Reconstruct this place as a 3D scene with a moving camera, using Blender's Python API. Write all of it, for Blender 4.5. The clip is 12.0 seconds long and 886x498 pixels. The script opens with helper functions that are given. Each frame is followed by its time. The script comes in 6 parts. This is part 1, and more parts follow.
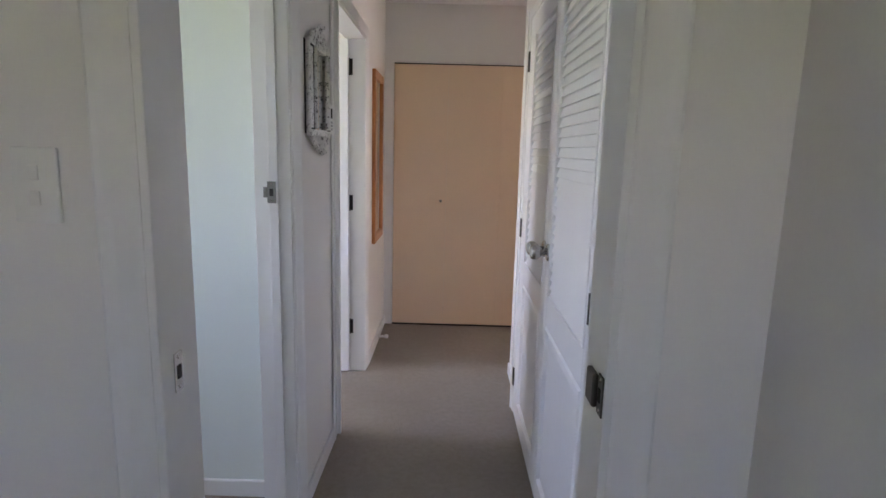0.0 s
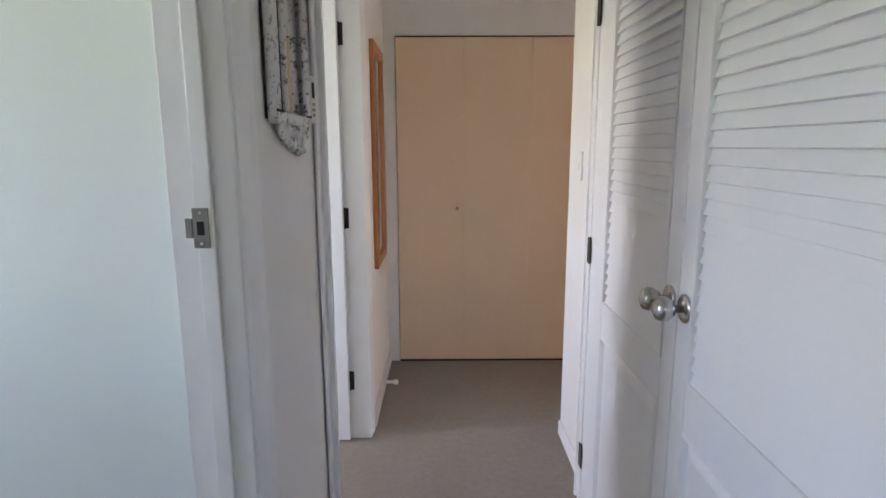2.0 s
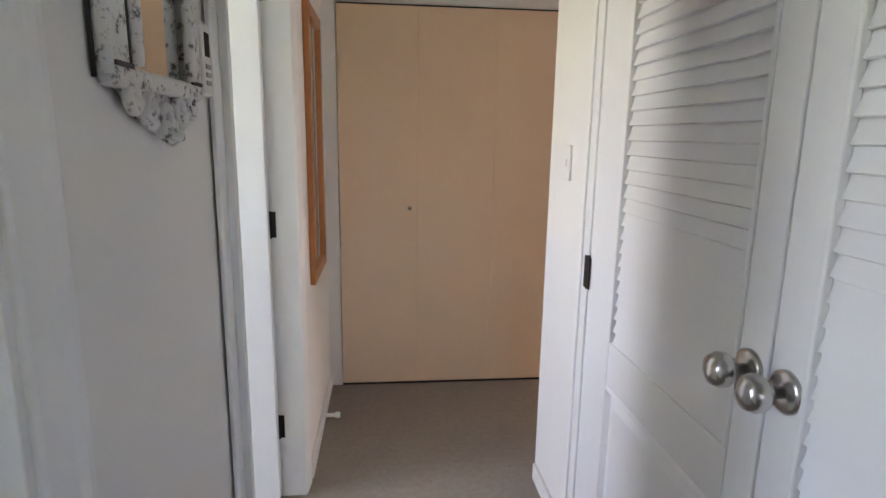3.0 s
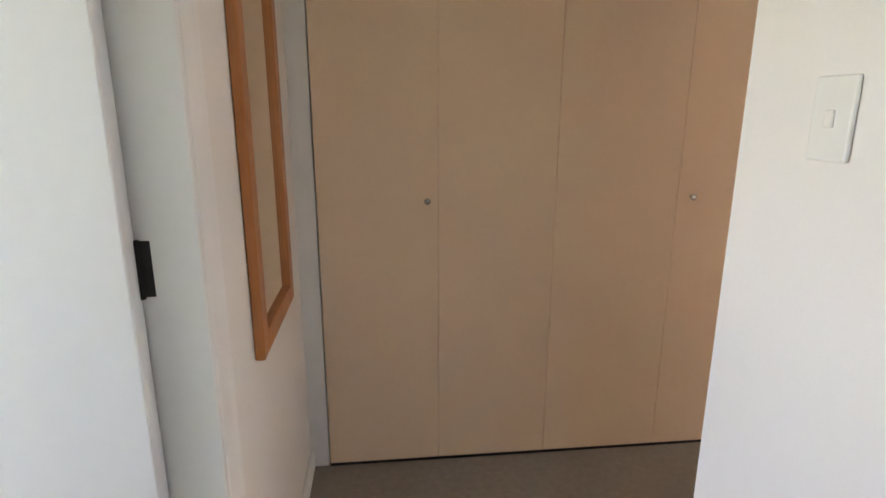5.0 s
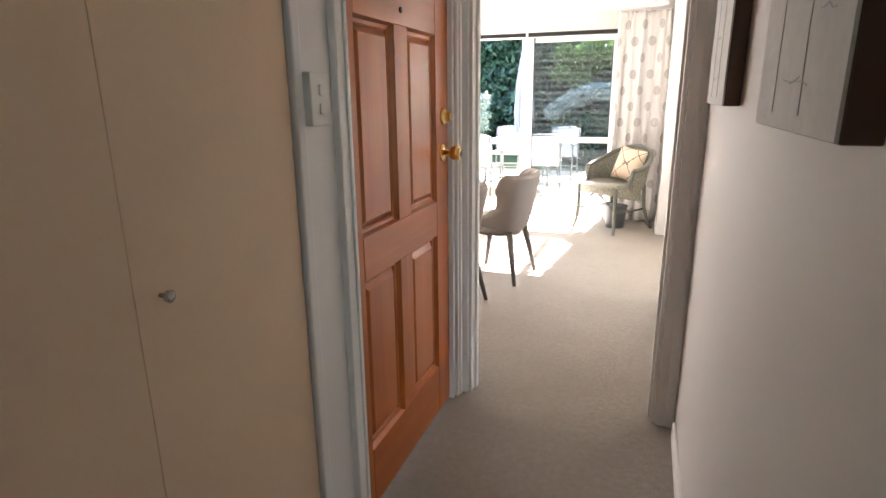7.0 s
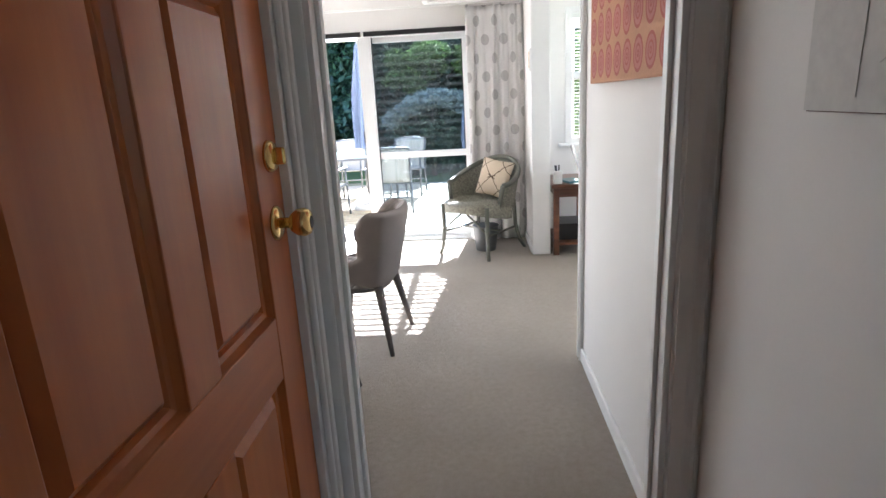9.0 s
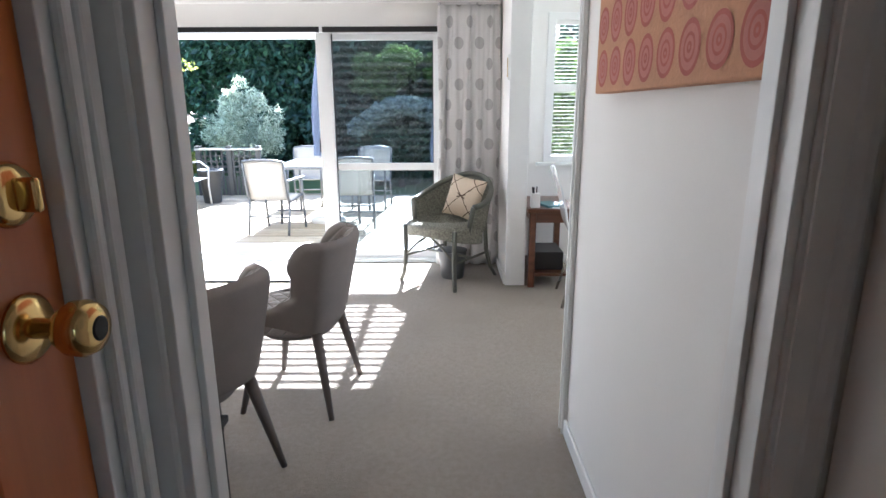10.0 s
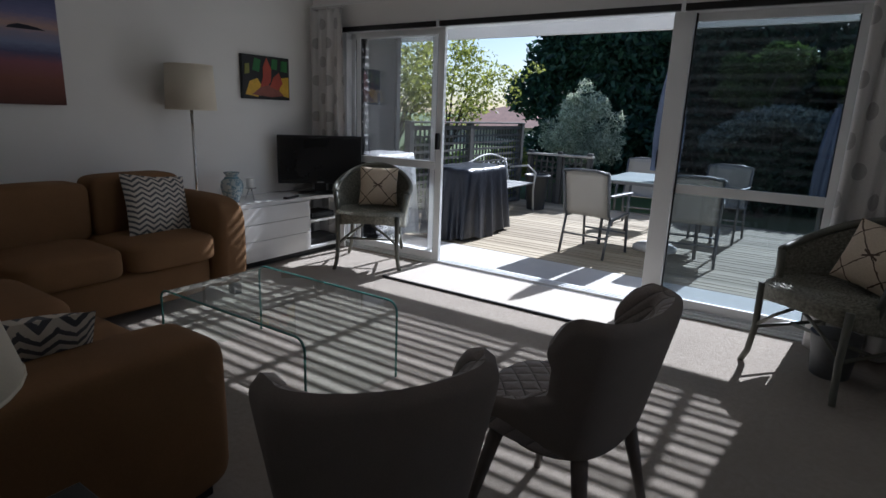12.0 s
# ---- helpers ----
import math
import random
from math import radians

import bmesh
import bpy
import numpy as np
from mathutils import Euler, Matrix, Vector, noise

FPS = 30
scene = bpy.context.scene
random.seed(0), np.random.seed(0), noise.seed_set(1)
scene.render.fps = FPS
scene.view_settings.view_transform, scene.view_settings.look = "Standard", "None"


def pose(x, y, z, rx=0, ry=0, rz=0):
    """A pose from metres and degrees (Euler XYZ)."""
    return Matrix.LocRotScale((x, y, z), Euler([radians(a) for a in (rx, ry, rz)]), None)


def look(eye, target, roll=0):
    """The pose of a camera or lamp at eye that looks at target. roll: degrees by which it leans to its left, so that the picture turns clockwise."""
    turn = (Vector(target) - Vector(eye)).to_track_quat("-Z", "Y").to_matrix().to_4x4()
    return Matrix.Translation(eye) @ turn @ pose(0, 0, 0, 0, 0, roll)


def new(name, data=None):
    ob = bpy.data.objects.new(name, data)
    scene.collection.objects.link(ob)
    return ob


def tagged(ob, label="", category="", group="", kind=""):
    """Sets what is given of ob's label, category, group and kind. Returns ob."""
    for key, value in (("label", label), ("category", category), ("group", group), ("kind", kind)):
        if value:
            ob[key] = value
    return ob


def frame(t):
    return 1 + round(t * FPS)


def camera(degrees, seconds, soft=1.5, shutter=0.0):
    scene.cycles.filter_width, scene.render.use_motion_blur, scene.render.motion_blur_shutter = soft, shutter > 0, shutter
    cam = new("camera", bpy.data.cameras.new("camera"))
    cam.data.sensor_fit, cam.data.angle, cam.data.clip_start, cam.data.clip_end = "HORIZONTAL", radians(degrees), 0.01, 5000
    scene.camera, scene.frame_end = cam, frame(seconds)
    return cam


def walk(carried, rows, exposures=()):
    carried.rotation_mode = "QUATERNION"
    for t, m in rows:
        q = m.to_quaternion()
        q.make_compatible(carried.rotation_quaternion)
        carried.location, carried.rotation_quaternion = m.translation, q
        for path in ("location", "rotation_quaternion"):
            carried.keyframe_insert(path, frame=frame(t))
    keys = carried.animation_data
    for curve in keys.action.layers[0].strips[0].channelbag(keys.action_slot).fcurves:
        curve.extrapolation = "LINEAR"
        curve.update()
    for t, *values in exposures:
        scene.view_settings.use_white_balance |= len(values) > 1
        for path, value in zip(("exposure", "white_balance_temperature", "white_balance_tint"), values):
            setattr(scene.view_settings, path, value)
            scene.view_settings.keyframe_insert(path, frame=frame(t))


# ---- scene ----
cam = camera(76.6, 12.0)
PATH = [
    (0, (0.853, 0.611, 1.364), (0.837, 2.58, 1.017), 1.5),
    (0.5, (0.804, 0.825, 1.356), (0.699, 2.789, 0.991), 0.6),
    (1, (0.777, 1.051, 1.369), (0.736, 3.012, 0.974), 0.3),
    (1.5, (0.767, 1.259, 1.361), (0.687, 3.225, 1.001), 0.3),
    (2, (0.695, 1.461, 1.353), (0.7, 3.428, 0.994), -0.2),
    (2.5, (0.635, 1.659, 1.335), (0.815, 3.62, 0.987), 0.8),
    (3, (0.66, 1.949, 1.351), (0.867, 3.899, 0.959), 0.9),
    (4.8, (0.62, 2.947, 1.296), (0.869, 4.873, 0.815), 0.9),
    (5, (0.643, 3.034, 1.291), (0.854, 4.96, 0.795), 0.1),
    (5.5, (0.613, 3.36, 1.278), (1.172, 5.202, 0.736), -0.8),
    (6, (0.677, 3.678, 1.265), (1.67, 5.34, 0.763), -1.3),
    (6.5, (0.882, 3.937, 1.258), (2.4, 5.145, 0.773), -0.7),
    (7, (1.063, 4.149, 1.29), (2.878, 4.806, 0.766), -0.6),
    (7.5, (1.256, 4.278, 1.295), (3.163, 4.603, 0.786), -2.4),
    (7.7, (1.348, 4.314, 1.301), (3.254, 4.568, 0.75), -1.4),
    (9.5, (2.291, 4.498, 1.307), (4.231, 4.572, 0.827), -2.5),
    (10, (2.581, 4.468, 1.295), (4.522, 4.471, 0.811), -0.2),
    (10.5, (2.857, 4.425, 1.294), (4.797, 4.505, 0.815), 1.6),
    (11, (3.107, 4.459, 1.285), (5.036, 4.656, 0.794), 3.4),
    (11.5, (3.369, 4.537, 1.258), (5.11, 5.372, 0.736), 2.1),
    (12, (3.514, 4.608, 1.243), (5.138, 5.677, 0.772), 2.1),
]
EXPOSURES = [(0.0, 6.15, 6600, 31), (1.0, 6.2, 6600, 29), (2.5, 6.25, 6700, 28), (3.2, 6.25, 6800, 26), (4.8, 6.15, 7000, 24), (5.6, 6.25, 7100, 22), (6.4, 6.2, 6800, 19), (6.8, 5.65, 6400, 17), (7.2, 5.1, 6100, 15), (7.7, 4.7, 5900, 13),
             (9.5, 4.2, 5400, 12), (10.0, 3.95, 5350, 12), (10.5, 3.3, 5350, 12), (11.0, 2.55, 5350, 12), (11.3, 2.2, 5350, 12), (11.6, 1.75, 5350, 12), (12.0, 0.95, 5350, 12)]
walk(cam, [(t, look(eye, target, roll)) for t, eye, target, roll in PATH], EXPOSURES)

# ---- world, sun and large lights ----
SUN_EL, SUN_AZ = 37.2, -6.5          # degrees; azimuth from +x towards +y
world = bpy.data.worlds.new("sky")
scene.world = world
world.use_nodes = True
wn = world.node_tree
sky = wn.nodes.new("ShaderNodeTexSky")
sky.sky_type = "NISHITA"
sky.sun_disc = False
sky.sun_elevation = radians(SUN_EL)
sky.sun_rotation = radians(90 - SUN_AZ)
wn.links.new(sky.outputs["Color"], wn.nodes["Background"].inputs["Color"])
wn.nodes["Background"].inputs["Strength"].default_value = 0.06

SUN_FROM = Vector((math.cos(radians(SUN_EL)) * math.cos(radians(SUN_AZ)), math.cos(radians(SUN_EL)) * math.sin(radians(SUN_AZ)), math.sin(radians(SUN_EL))))
sun = new("sun", bpy.data.lights.new("sun", "SUN"))
sun.data.energy, sun.data.angle, sun.data.color = 5.0, radians(0.55), (1.0, 0.95, 0.87)
sun.matrix_world = look(SUN_FROM * 40, (0, 0, 0))


def daylight_lamp(name, eye, target, w, h, watts, color=(0.86, 0.93, 1.0)):
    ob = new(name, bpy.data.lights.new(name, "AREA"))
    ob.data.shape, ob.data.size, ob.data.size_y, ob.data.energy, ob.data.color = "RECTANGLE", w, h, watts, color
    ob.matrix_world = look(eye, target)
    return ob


# lamps added in assumed, unseen windows of rooms off the hall and the study
daylight_lamp("assumed_window_lamp_bath", (-1.93, 1.84, 1.55), (0, 1.84, 1.2), 0.42, 0.9, 0.085, (1.0, 0.97, 0.93))
daylight_lamp("assumed_window_lamp_bed", (-2.38, 3.3, 1.5), (0.25, 3.55, 1.2), 0.62, 0.8, 0.33, (1.0, 0.93, 0.85))
daylight_lamp("assumed_window_lamp_start", (0.7, -1.93, 1.55), (0.7, 0, 1.2), 0.4, 0.55, 0.018, (1.0, 0.92, 0.83))
daylight_lamp("assumed_window_lamp_study", (5.6, 1.33, 1.5), (5.6, 3, 1.0), 1.4, 1.1, 1.0, (1.0, 0.97, 0.93))
# added lamp standing in for sky light through the glass doors
daylight_lamp("window_light_glass_wall", (7.46, 6.55, 1.05), (4.0, 6.2, 1.0), 2.9, 1.7, 2.5, (1.0, 0.955, 0.89))


# ---- materials ----
def nodes_of(name):
    m = bpy.data.materials.new(name)
    m.use_nodes = True
    nt = m.node_tree
    return m, nt, nt.nodes["Principled BSDF"]


def coords(nt, scale=(1, 1, 1)):
    tc = nt.nodes.new("ShaderNodeTexCoord")
    mp = nt.nodes.new("ShaderNodeMapping")
    mp.inputs["Scale"].default_value = scale
    nt.links.new(tc.outputs["Object"], mp.inputs["Vector"])
    return mp.outputs["Vector"]


def noise_tex(nt, vec, scale, detail=4.0, rough=0.55):
    n = nt.nodes.new("ShaderNodeTexNoise")
    n.inputs["Scale"].default_value, n.inputs["Detail"].default_value, n.inputs["Roughness"].default_value = scale, detail, rough
    nt.links.new(vec, n.inputs["Vector"])
    return n.outputs["Fac"]


def ramp(nt, fac, stops):
    r = nt.nodes.new("ShaderNodeValToRGB")
    e = r.color_ramp.elements
    while len(e) < len(stops):
        e.new(0.5)
    for el, (p, c) in zip(e, stops):
        el.position, el.color = p, (*c, 1)
    nt.links.new(fac, r.inputs["Fac"])
    return r.outputs["Color"]


def mixed(nt, a, b, fac, mode="MIX"):
    m = nt.nodes.new("ShaderNodeMix")
    m.data_type, m.blend_type = "RGBA", mode
    for sock, v in ((m.inputs["A"], a), (m.inputs["B"], b), (m.inputs["Factor"], fac)):
        if isinstance(v, (int, float)):
            sock.default_value = v
        elif isinstance(v, tuple):
            sock.default_value = (*v, 1)
        else:
            nt.links.new(v, sock)
    return m.outputs["Result"]


def bump(nt, bsdf, height, strength, dist=0.002):
    b = nt.nodes.new("ShaderNodeBump")
    b.inputs["Strength"].default_value, b.inputs["Distance"].default_value = strength, dist
    nt.links.new(height, b.inputs["Height"])
    nt.links.new(b.outputs["Normal"], bsdf.inputs["Normal"])


def plain(name, color, rough=0.5, metal=0.0, var=0.08, fine=60.0, coarse=3.0, relief=0.15, dist=0.001, stretch=(1, 1, 1), spec=0.5):
    """A surface of one colour with two scales of variation and fine relief."""
    m, nt, p = nodes_of(name)
    v = coords(nt, stretch)
    c1, c2 = noise_tex(nt, v, coarse), noise_tex(nt, v, fine)
    lo, hi = tuple(c * (1 - var) for c in color), tuple(min(1, c * (1 + var)) for c in color)
    base = ramp(nt, c1, [(0.3, lo), (0.7, hi)])
    base = mixed(nt, base, ramp(nt, c2, [(0.3, tuple(c * (1 - var) for c in color)), (0.7, hi)]), 0.4)
    nt.links.new(base, p.inputs["Base Color"])
    r = nt.nodes.new("ShaderNodeMapRange")
    r.inputs["To Min"].default_value, r.inputs["To Max"].default_value = max(0.02, rough - 0.07), min(1, rough + 0.07)
    nt.links.new(c1, r.inputs["Value"])
    nt.links.new(r.outputs["Result"], p.inputs["Roughness"])
    p.inputs["Metallic"].default_value = metal
    p.inputs["Specular IOR Level"].default_value = spec
    if relief:
        bump(nt, p, c2, relief, dist)
    return m


def wood(name, dark, light, rough=0.4, grain=18.0, along=2, relief=0.2):
    m, nt, p = nodes_of(name)
    sc = [grain, grain, grain]
    sc[along] = grain * 0.06
    v = coords(nt, tuple(sc))
    f = noise_tex(nt, v, 1.0, 6.0, 0.6)
    big = noise_tex(nt, coords(nt), 2.2, 2.0)
    c = ramp(nt, f, [(0.28, dark), (0.72, light)])
    c = mixed(nt, c, dark, ramp(nt, big, [(0.35, (0, 0, 0)), (0.8, (0.45, 0.45, 0.45))]))
    nt.links.new(c, p.inputs["Base Color"])
    p.inputs["Roughness"].default_value = rough
    bump(nt, p, f, relief, 0.001)
    return m


def carpet_mat():
    m, nt, p = nodes_of("carpet")
    v = coords(nt)
    fine, mid, big = noise_tex(nt, v, 260.0, 2.0), noise_tex(nt, v, 38.0, 3.0), noise_tex(nt, v, 1.6, 4.0, 0.6)
    c = ramp(nt, fine, [(0.3, (0.23, 0.195, 0.16)), (0.7, (0.40, 0.345, 0.29))])
    c = mixed(nt, c, ramp(nt, mid, [(0.3, (0.25, 0.215, 0.175)), (0.7, (0.37, 0.325, 0.275))]), 0.45)
    c = mixed(nt, c, (0.24, 0.205, 0.17), ramp(nt, big, [(0.42, (0, 0, 0)), (0.68, (0.5, 0.5, 0.5))]))
    nt.links.new(c, p.inputs["Base Color"])
    p.inputs["Roughness"].default_value = 0.95
    p.inputs["Specular IOR Level"].default_value = 0.15
    p.inputs["Sheen Weight"].default_value = 0.15
    h = nt.nodes.new("ShaderNodeMath")
    h.operation = "ADD"
    nt.links.new(fine, h.inputs[0])
    nt.links.new(mid, h.inputs[1])
    bump(nt, p, h.outputs[0], 0.7, 0.006)
    return m


def glass_mat(name, tint=(1, 1, 1), rough=0.0, dust=0.0017):
    """Thin clear pane: straight-through light, a film of dust that the sun lights up, and a gloss by Fresnel."""
    m, nt, p = nodes_of(name)
    out = nt.nodes["Material Output"]
    tr, gl, mx, fr = (nt.nodes.new(n) for n in ("ShaderNodeBsdfTransparent", "ShaderNodeBsdfGlossy", "ShaderNodeMixShader", "ShaderNodeFresnel"))
    tr.inputs["Color"].default_value = (*tint, 1)
    gl.inputs["Roughness"].default_value = rough
    fr.inputs["IOR"].default_value = 1.5
    du, film = nt.nodes.new("ShaderNodeBsdfTranslucent"), nt.nodes.new("ShaderNodeMixShader")
    du.inputs["Color"].default_value = (0.9, 0.92, 0.95, 1)
    smear = nt.nodes.new("ShaderNodeMapRange")
    smear.inputs["To Min"].default_value, smear.inputs["To Max"].default_value = dust * 0.5, dust * 1.5
    nt.links.new(noise_tex(nt, coords(nt, (1, 1, 3)), 4.0, 3.0), smear.inputs["Value"])
    nt.links.new(smear.outputs["Result"], film.inputs[0])
    nt.links.new(tr.outputs[0], film.inputs[1])
    nt.links.new(du.outputs[0], film.inputs[2])
    nt.links.new(fr.outputs[0], mx.inputs[0])
    nt.links.new(film.outputs[0], mx.inputs[1])
    nt.links.new(gl.outputs[0], mx.inputs[2])
    nt.links.new(mx.outputs[0], out.inputs["Surface"])
    nt.nodes.remove(p)
    return m


WALL = plain("wall_paint", (0.845, 0.825, 0.795), 0.75, var=0.02, fine=140, relief=0.12)
WALL_GREEN = plain("wall_paint_green", (0.74, 0.80, 0.765), 0.7, var=0.02, fine=140, relief=0.12)
CEIL = plain("ceiling_paint", (0.88, 0.875, 0.86), 0.8, var=0.015, fine=140, relief=0.1)
TRIM = plain("white_gloss_paint", (0.86, 0.855, 0.84), 0.45, var=0.02, fine=40, coarse=6, relief=0.08)
DOORWHITE = plain("white_door_paint", (0.86, 0.865, 0.87), 0.36, var=0.02, fine=30, relief=0.08)
CARPET = carpet_mat()
BIFOLD = plain("cream_bifold_paint", (0.84, 0.63, 0.44), 0.5, var=0.03, fine=90, relief=0.12)
DOORWOOD = wood("orange_varnished_wood", (0.40, 0.098, 0.017), (0.57, 0.175, 0.036), 0.32, 20, 2, 0.12)
FRAMEWOOD = wood("orange_pine_frame", (0.42, 0.14, 0.035), (0.60, 0.25, 0.08), 0.38, 24, 2)
BLACK = plain("black_metal", (0.025, 0.024, 0.024), 0.4, 0.6, var=0.2)
STEEL = plain("brushed_steel", (0.56, 0.55, 0.53), 0.26, 1.0, var=0.06)
BRASS = plain("polished_brass", (0.78, 0.55, 0.22), 0.16, 1.0, var=0.06)
ALU = plain("white_aluminium", (0.76, 0.77, 0.77), 0.35, 0.0, var=0.02, relief=0.04)
GLASS = glass_mat("window_glass")
GLASS_TINT = glass_mat("tinted_window_glass", (0.60, 0.65, 0.68))
PLASTIC = plain("white_plastic", (0.82, 0.82, 0.79), 0.35, var=0.02, relief=0.03)
DARKGAP = plain("dark_gap", (0.02, 0.018, 0.016), 0.9)


# ---- mesh helpers ----
class Geo:
    """Vertices and faces gathered into one mesh."""

    def __init__(self):
        self.v, self.f = [], []

    def add(self, verts, faces):
        n = len(self.v)
        self.v += [tuple(p) for p in verts]
        self.f += [tuple(i + n for i in f) for f in faces]
        return self

    def box(self, x0, x1, y0, y1, z0, z1, m=None):
        vs = [Vector((x, y, z)) for z in (z0, z1) for y in (y0, y1) for x in (x0, x1)]
        if m is not None:
            vs = [m @ p for p in vs]
        return self.add(vs, [(0, 2, 3, 1), (4, 5, 7, 6), (0, 1, 5, 4), (2, 6, 7, 3), (0, 4, 6, 2), (1, 3, 7, 5)])

    def tube(self, pts, radii, n=8, caps=True):
        """A round rod through points, its radius changing along."""
        pts = [Vector(p) for p in pts]
        if isinstance(radii, (int, float)):
            radii = [radii] * len(pts)
        vs, fs, last = [], [], None
        for i, p in enumerate(pts):
            d = (pts[min(i + 1, len(pts) - 1)] - pts[max(i - 1, 0)]).normalized()
            side = last - d * last.dot(d) if last is not None else d.orthogonal()
            side = (side if side.length > 1e-6 else d.orthogonal()).normalized()
            last, other = side, d.cross(side)
            vs += [p + (side * math.cos(a) + other * math.sin(a)) * radii[i] for a in (2 * math.pi * k / n for k in range(n))]
        for i in range(len(pts) - 1):
            for k in range(n):
                a, b = i * n + k, i * n + (k + 1) % n
                fs.append((a, b, b + n, a + n))
        if caps:
            fs += [tuple(range(n))[::-1], tuple(range(len(vs) - n, len(vs)))]
        return self.add(vs, fs)

    def lathe(self, profile, n=20, m=None, caps=True):
        """Turns (radius, height) pairs about z."""
        vs, fs = [], []
        for r, z in profile:
            vs += [Vector((r * math.cos(2 * math.pi * k / n), r * math.sin(2 * math.pi * k / n), z)) for k in range(n)]
        for i in range(len(profile) - 1):
            for k in range(n):
                a, b = i * n + k, i * n + (k + 1) % n
                fs.append((a, b, b + n, a + n))
        if caps:
            fs += [tuple(range(n))[::-1], tuple(range(len(vs) - n, len(vs)))]
        if m is not None:
            vs = [m @ p for p in vs]
        return self.add(vs, fs)

    def sheet(self, nu, nv, fn, closed_u=False):
        """A grid of fn(u, v), u and v from 0 to 1."""
        cu = nu if closed_u else nu + 1
        vs = [fn(i / nu, j / nv) for j in range(nv + 1) for i in range(cu)]
        fs = [(j * cu + i, j * cu + (i + 1) % cu, (j + 1) * cu + (i + 1) % cu, (j + 1) * cu + i) for j in range(nv) for i in range(nu)]
        return self.add(vs, fs)

    def prism(self, outline, y0, y1, m=None):
        """A closed (x, z) outline drawn out from y0 to y1."""
        n = len(outline)
        vs = [Vector((x, y, z)) for y in (y0, y1) for x, z in outline]
        if m is not None:
            vs = [m @ p for p in vs]
        return self.add(vs, [tuple(range(n)), tuple(range(2 * n - 1, n - 1, -1))] + [(i, i + n, (i + 1) % n + n, (i + 1) % n) for i in range(n)])

    def mesh(self, name):
        me = bpy.data.meshes.new(name)
        me.from_pydata(self.v, [], self.f)
        bm = bmesh.new()
        bm.from_mesh(me)
        bmesh.ops.recalc_face_normals(bm, faces=bm.faces)
        bm.to_mesh(me)
        bm.free()
        return me


def part(name, geo, material, parent=None, label="", bevel=0.0, smooth=False, segs=2, thick=0.0, sub=0, angle=40):
    """Links gathered geometry as one mesh object, under a thing or a part if one is given."""
    me = geo if isinstance(geo, bpy.types.Mesh) else geo.mesh(name)
    if not me.materials:
        me.materials.append(material)
    ob = new(name, me)
    if parent is not None:
        ob.parent = parent
    if thick:
        s = ob.modifiers.new("solid", "SOLIDIFY")
        s.thickness, s.offset = thick, 0
    if sub:
        s = ob.modifiers.new("sub", "SUBSURF")
        s.levels = s.render_levels = sub
    if bevel:
        b = ob.modifiers.new("bevel", "BEVEL")
        b.width, b.segments, b.limit_method, b.angle_limit, b.harden_normals = bevel, segs, "ANGLE", radians(35), False
    if smooth or sub:
        me.polygons.foreach_set("use_smooth", [True] * len(me.polygons))
    if label:
        tagged(ob, label)
    return ob


def thing(name, label, category, m=None, group="", kind=""):
    ob = new(name)
    ob.empty_display_size = 0.1
    if m is not None:
        ob.matrix_basis = m
    return tagged(ob, label, category, group, kind)


def structure(name, geo, material, label, category, bevel=0.0, **kw):
    return tagged(part(name, geo, material, None, "", bevel, **kw), label, category, kind="structure")


# ---- structure ----
CEIL_Z = 2.40
GX = 7.30                      # inner face of the glass wall
structure("floor", Geo().box(-2.5, 7.42, -2.1, 8.7, -0.12, 0), CARPET, "beige cut-pile carpet running through hall and living room", "floor")
structure("ceiling", Geo().box(-2.5, 7.42, -2.1, 8.7, CEIL_Z, CEIL_Z + 0.1), CEIL, "plain white painted plaster ceiling", "ceiling")


def wall(name, boxes, label="plain off-white painted plaster wall", material=WALL):
    g = Geo()
    for b in boxes:
        g.box(*b)
    return structure(name, g, material, label, "wall")


H = CEIL_Z
DH = 1.985
# hall, left side: doorway to the bathroom and doorway to the bedroom
wall("wall_hall_left", [(0.22, 0.335, 2.46, 3.12, 0, H), (0.22, 0.335, 1.68, 2.46, DH, H), (0.22, 0.335, 1.61, 1.68, 0, H), (0.25, 0.36, 3.12, 3.93, DH, H), (0.25, 0.36, 3.93, 4.99, 0, H)])
# hall end: cupboard with bifold doors, front door beside it
wall("wall_hall_end", [(0.36, 2.36, 4.89, 4.99, 1.985, H), (0.36, 0.425, 4.88, 4.99, 0, 1.985), (2.115, 2.345, 4.89, 4.99, 0, 1.985), (2.36, 3.25, 4.93, 4.99, DH + 0.02, H), (3.17, 3.25, 4.93, 4.99, 0, DH + 0.02)])
wall("wall_cupboard_back", [(0.25, 2.36, 5.45, 5.5, 0, H), (2.30, 2.36, 4.99, 5.45, 0, H), (0.25, 0.30, 4.99, 5.45, 0, H)])
# hall, right side: louvred cupboard doors, then the corner
wall("wall_hall_right", [(1.262, 1.34, 3.47, 3.96, 0, H), (1.24, 1.34, 3.45, 3.47, 0, H), (1.24, 1.34, 1.877, 3.45, 2.0, H), (1.226, 1.34, 1.61, 1.877, 0, H)])
wall("wall_linen_cupboard", [(1.34, 1.95, 1.80, 1.87, 0, H), (1.34, 1.95, 3.47, 3.53, 0, H), (1.90, 1.95, 1.87, 3.47, 0, H)])
wall("wall_entry_right", [(1.34, 3.23, 3.86, 3.96, 0, H)])
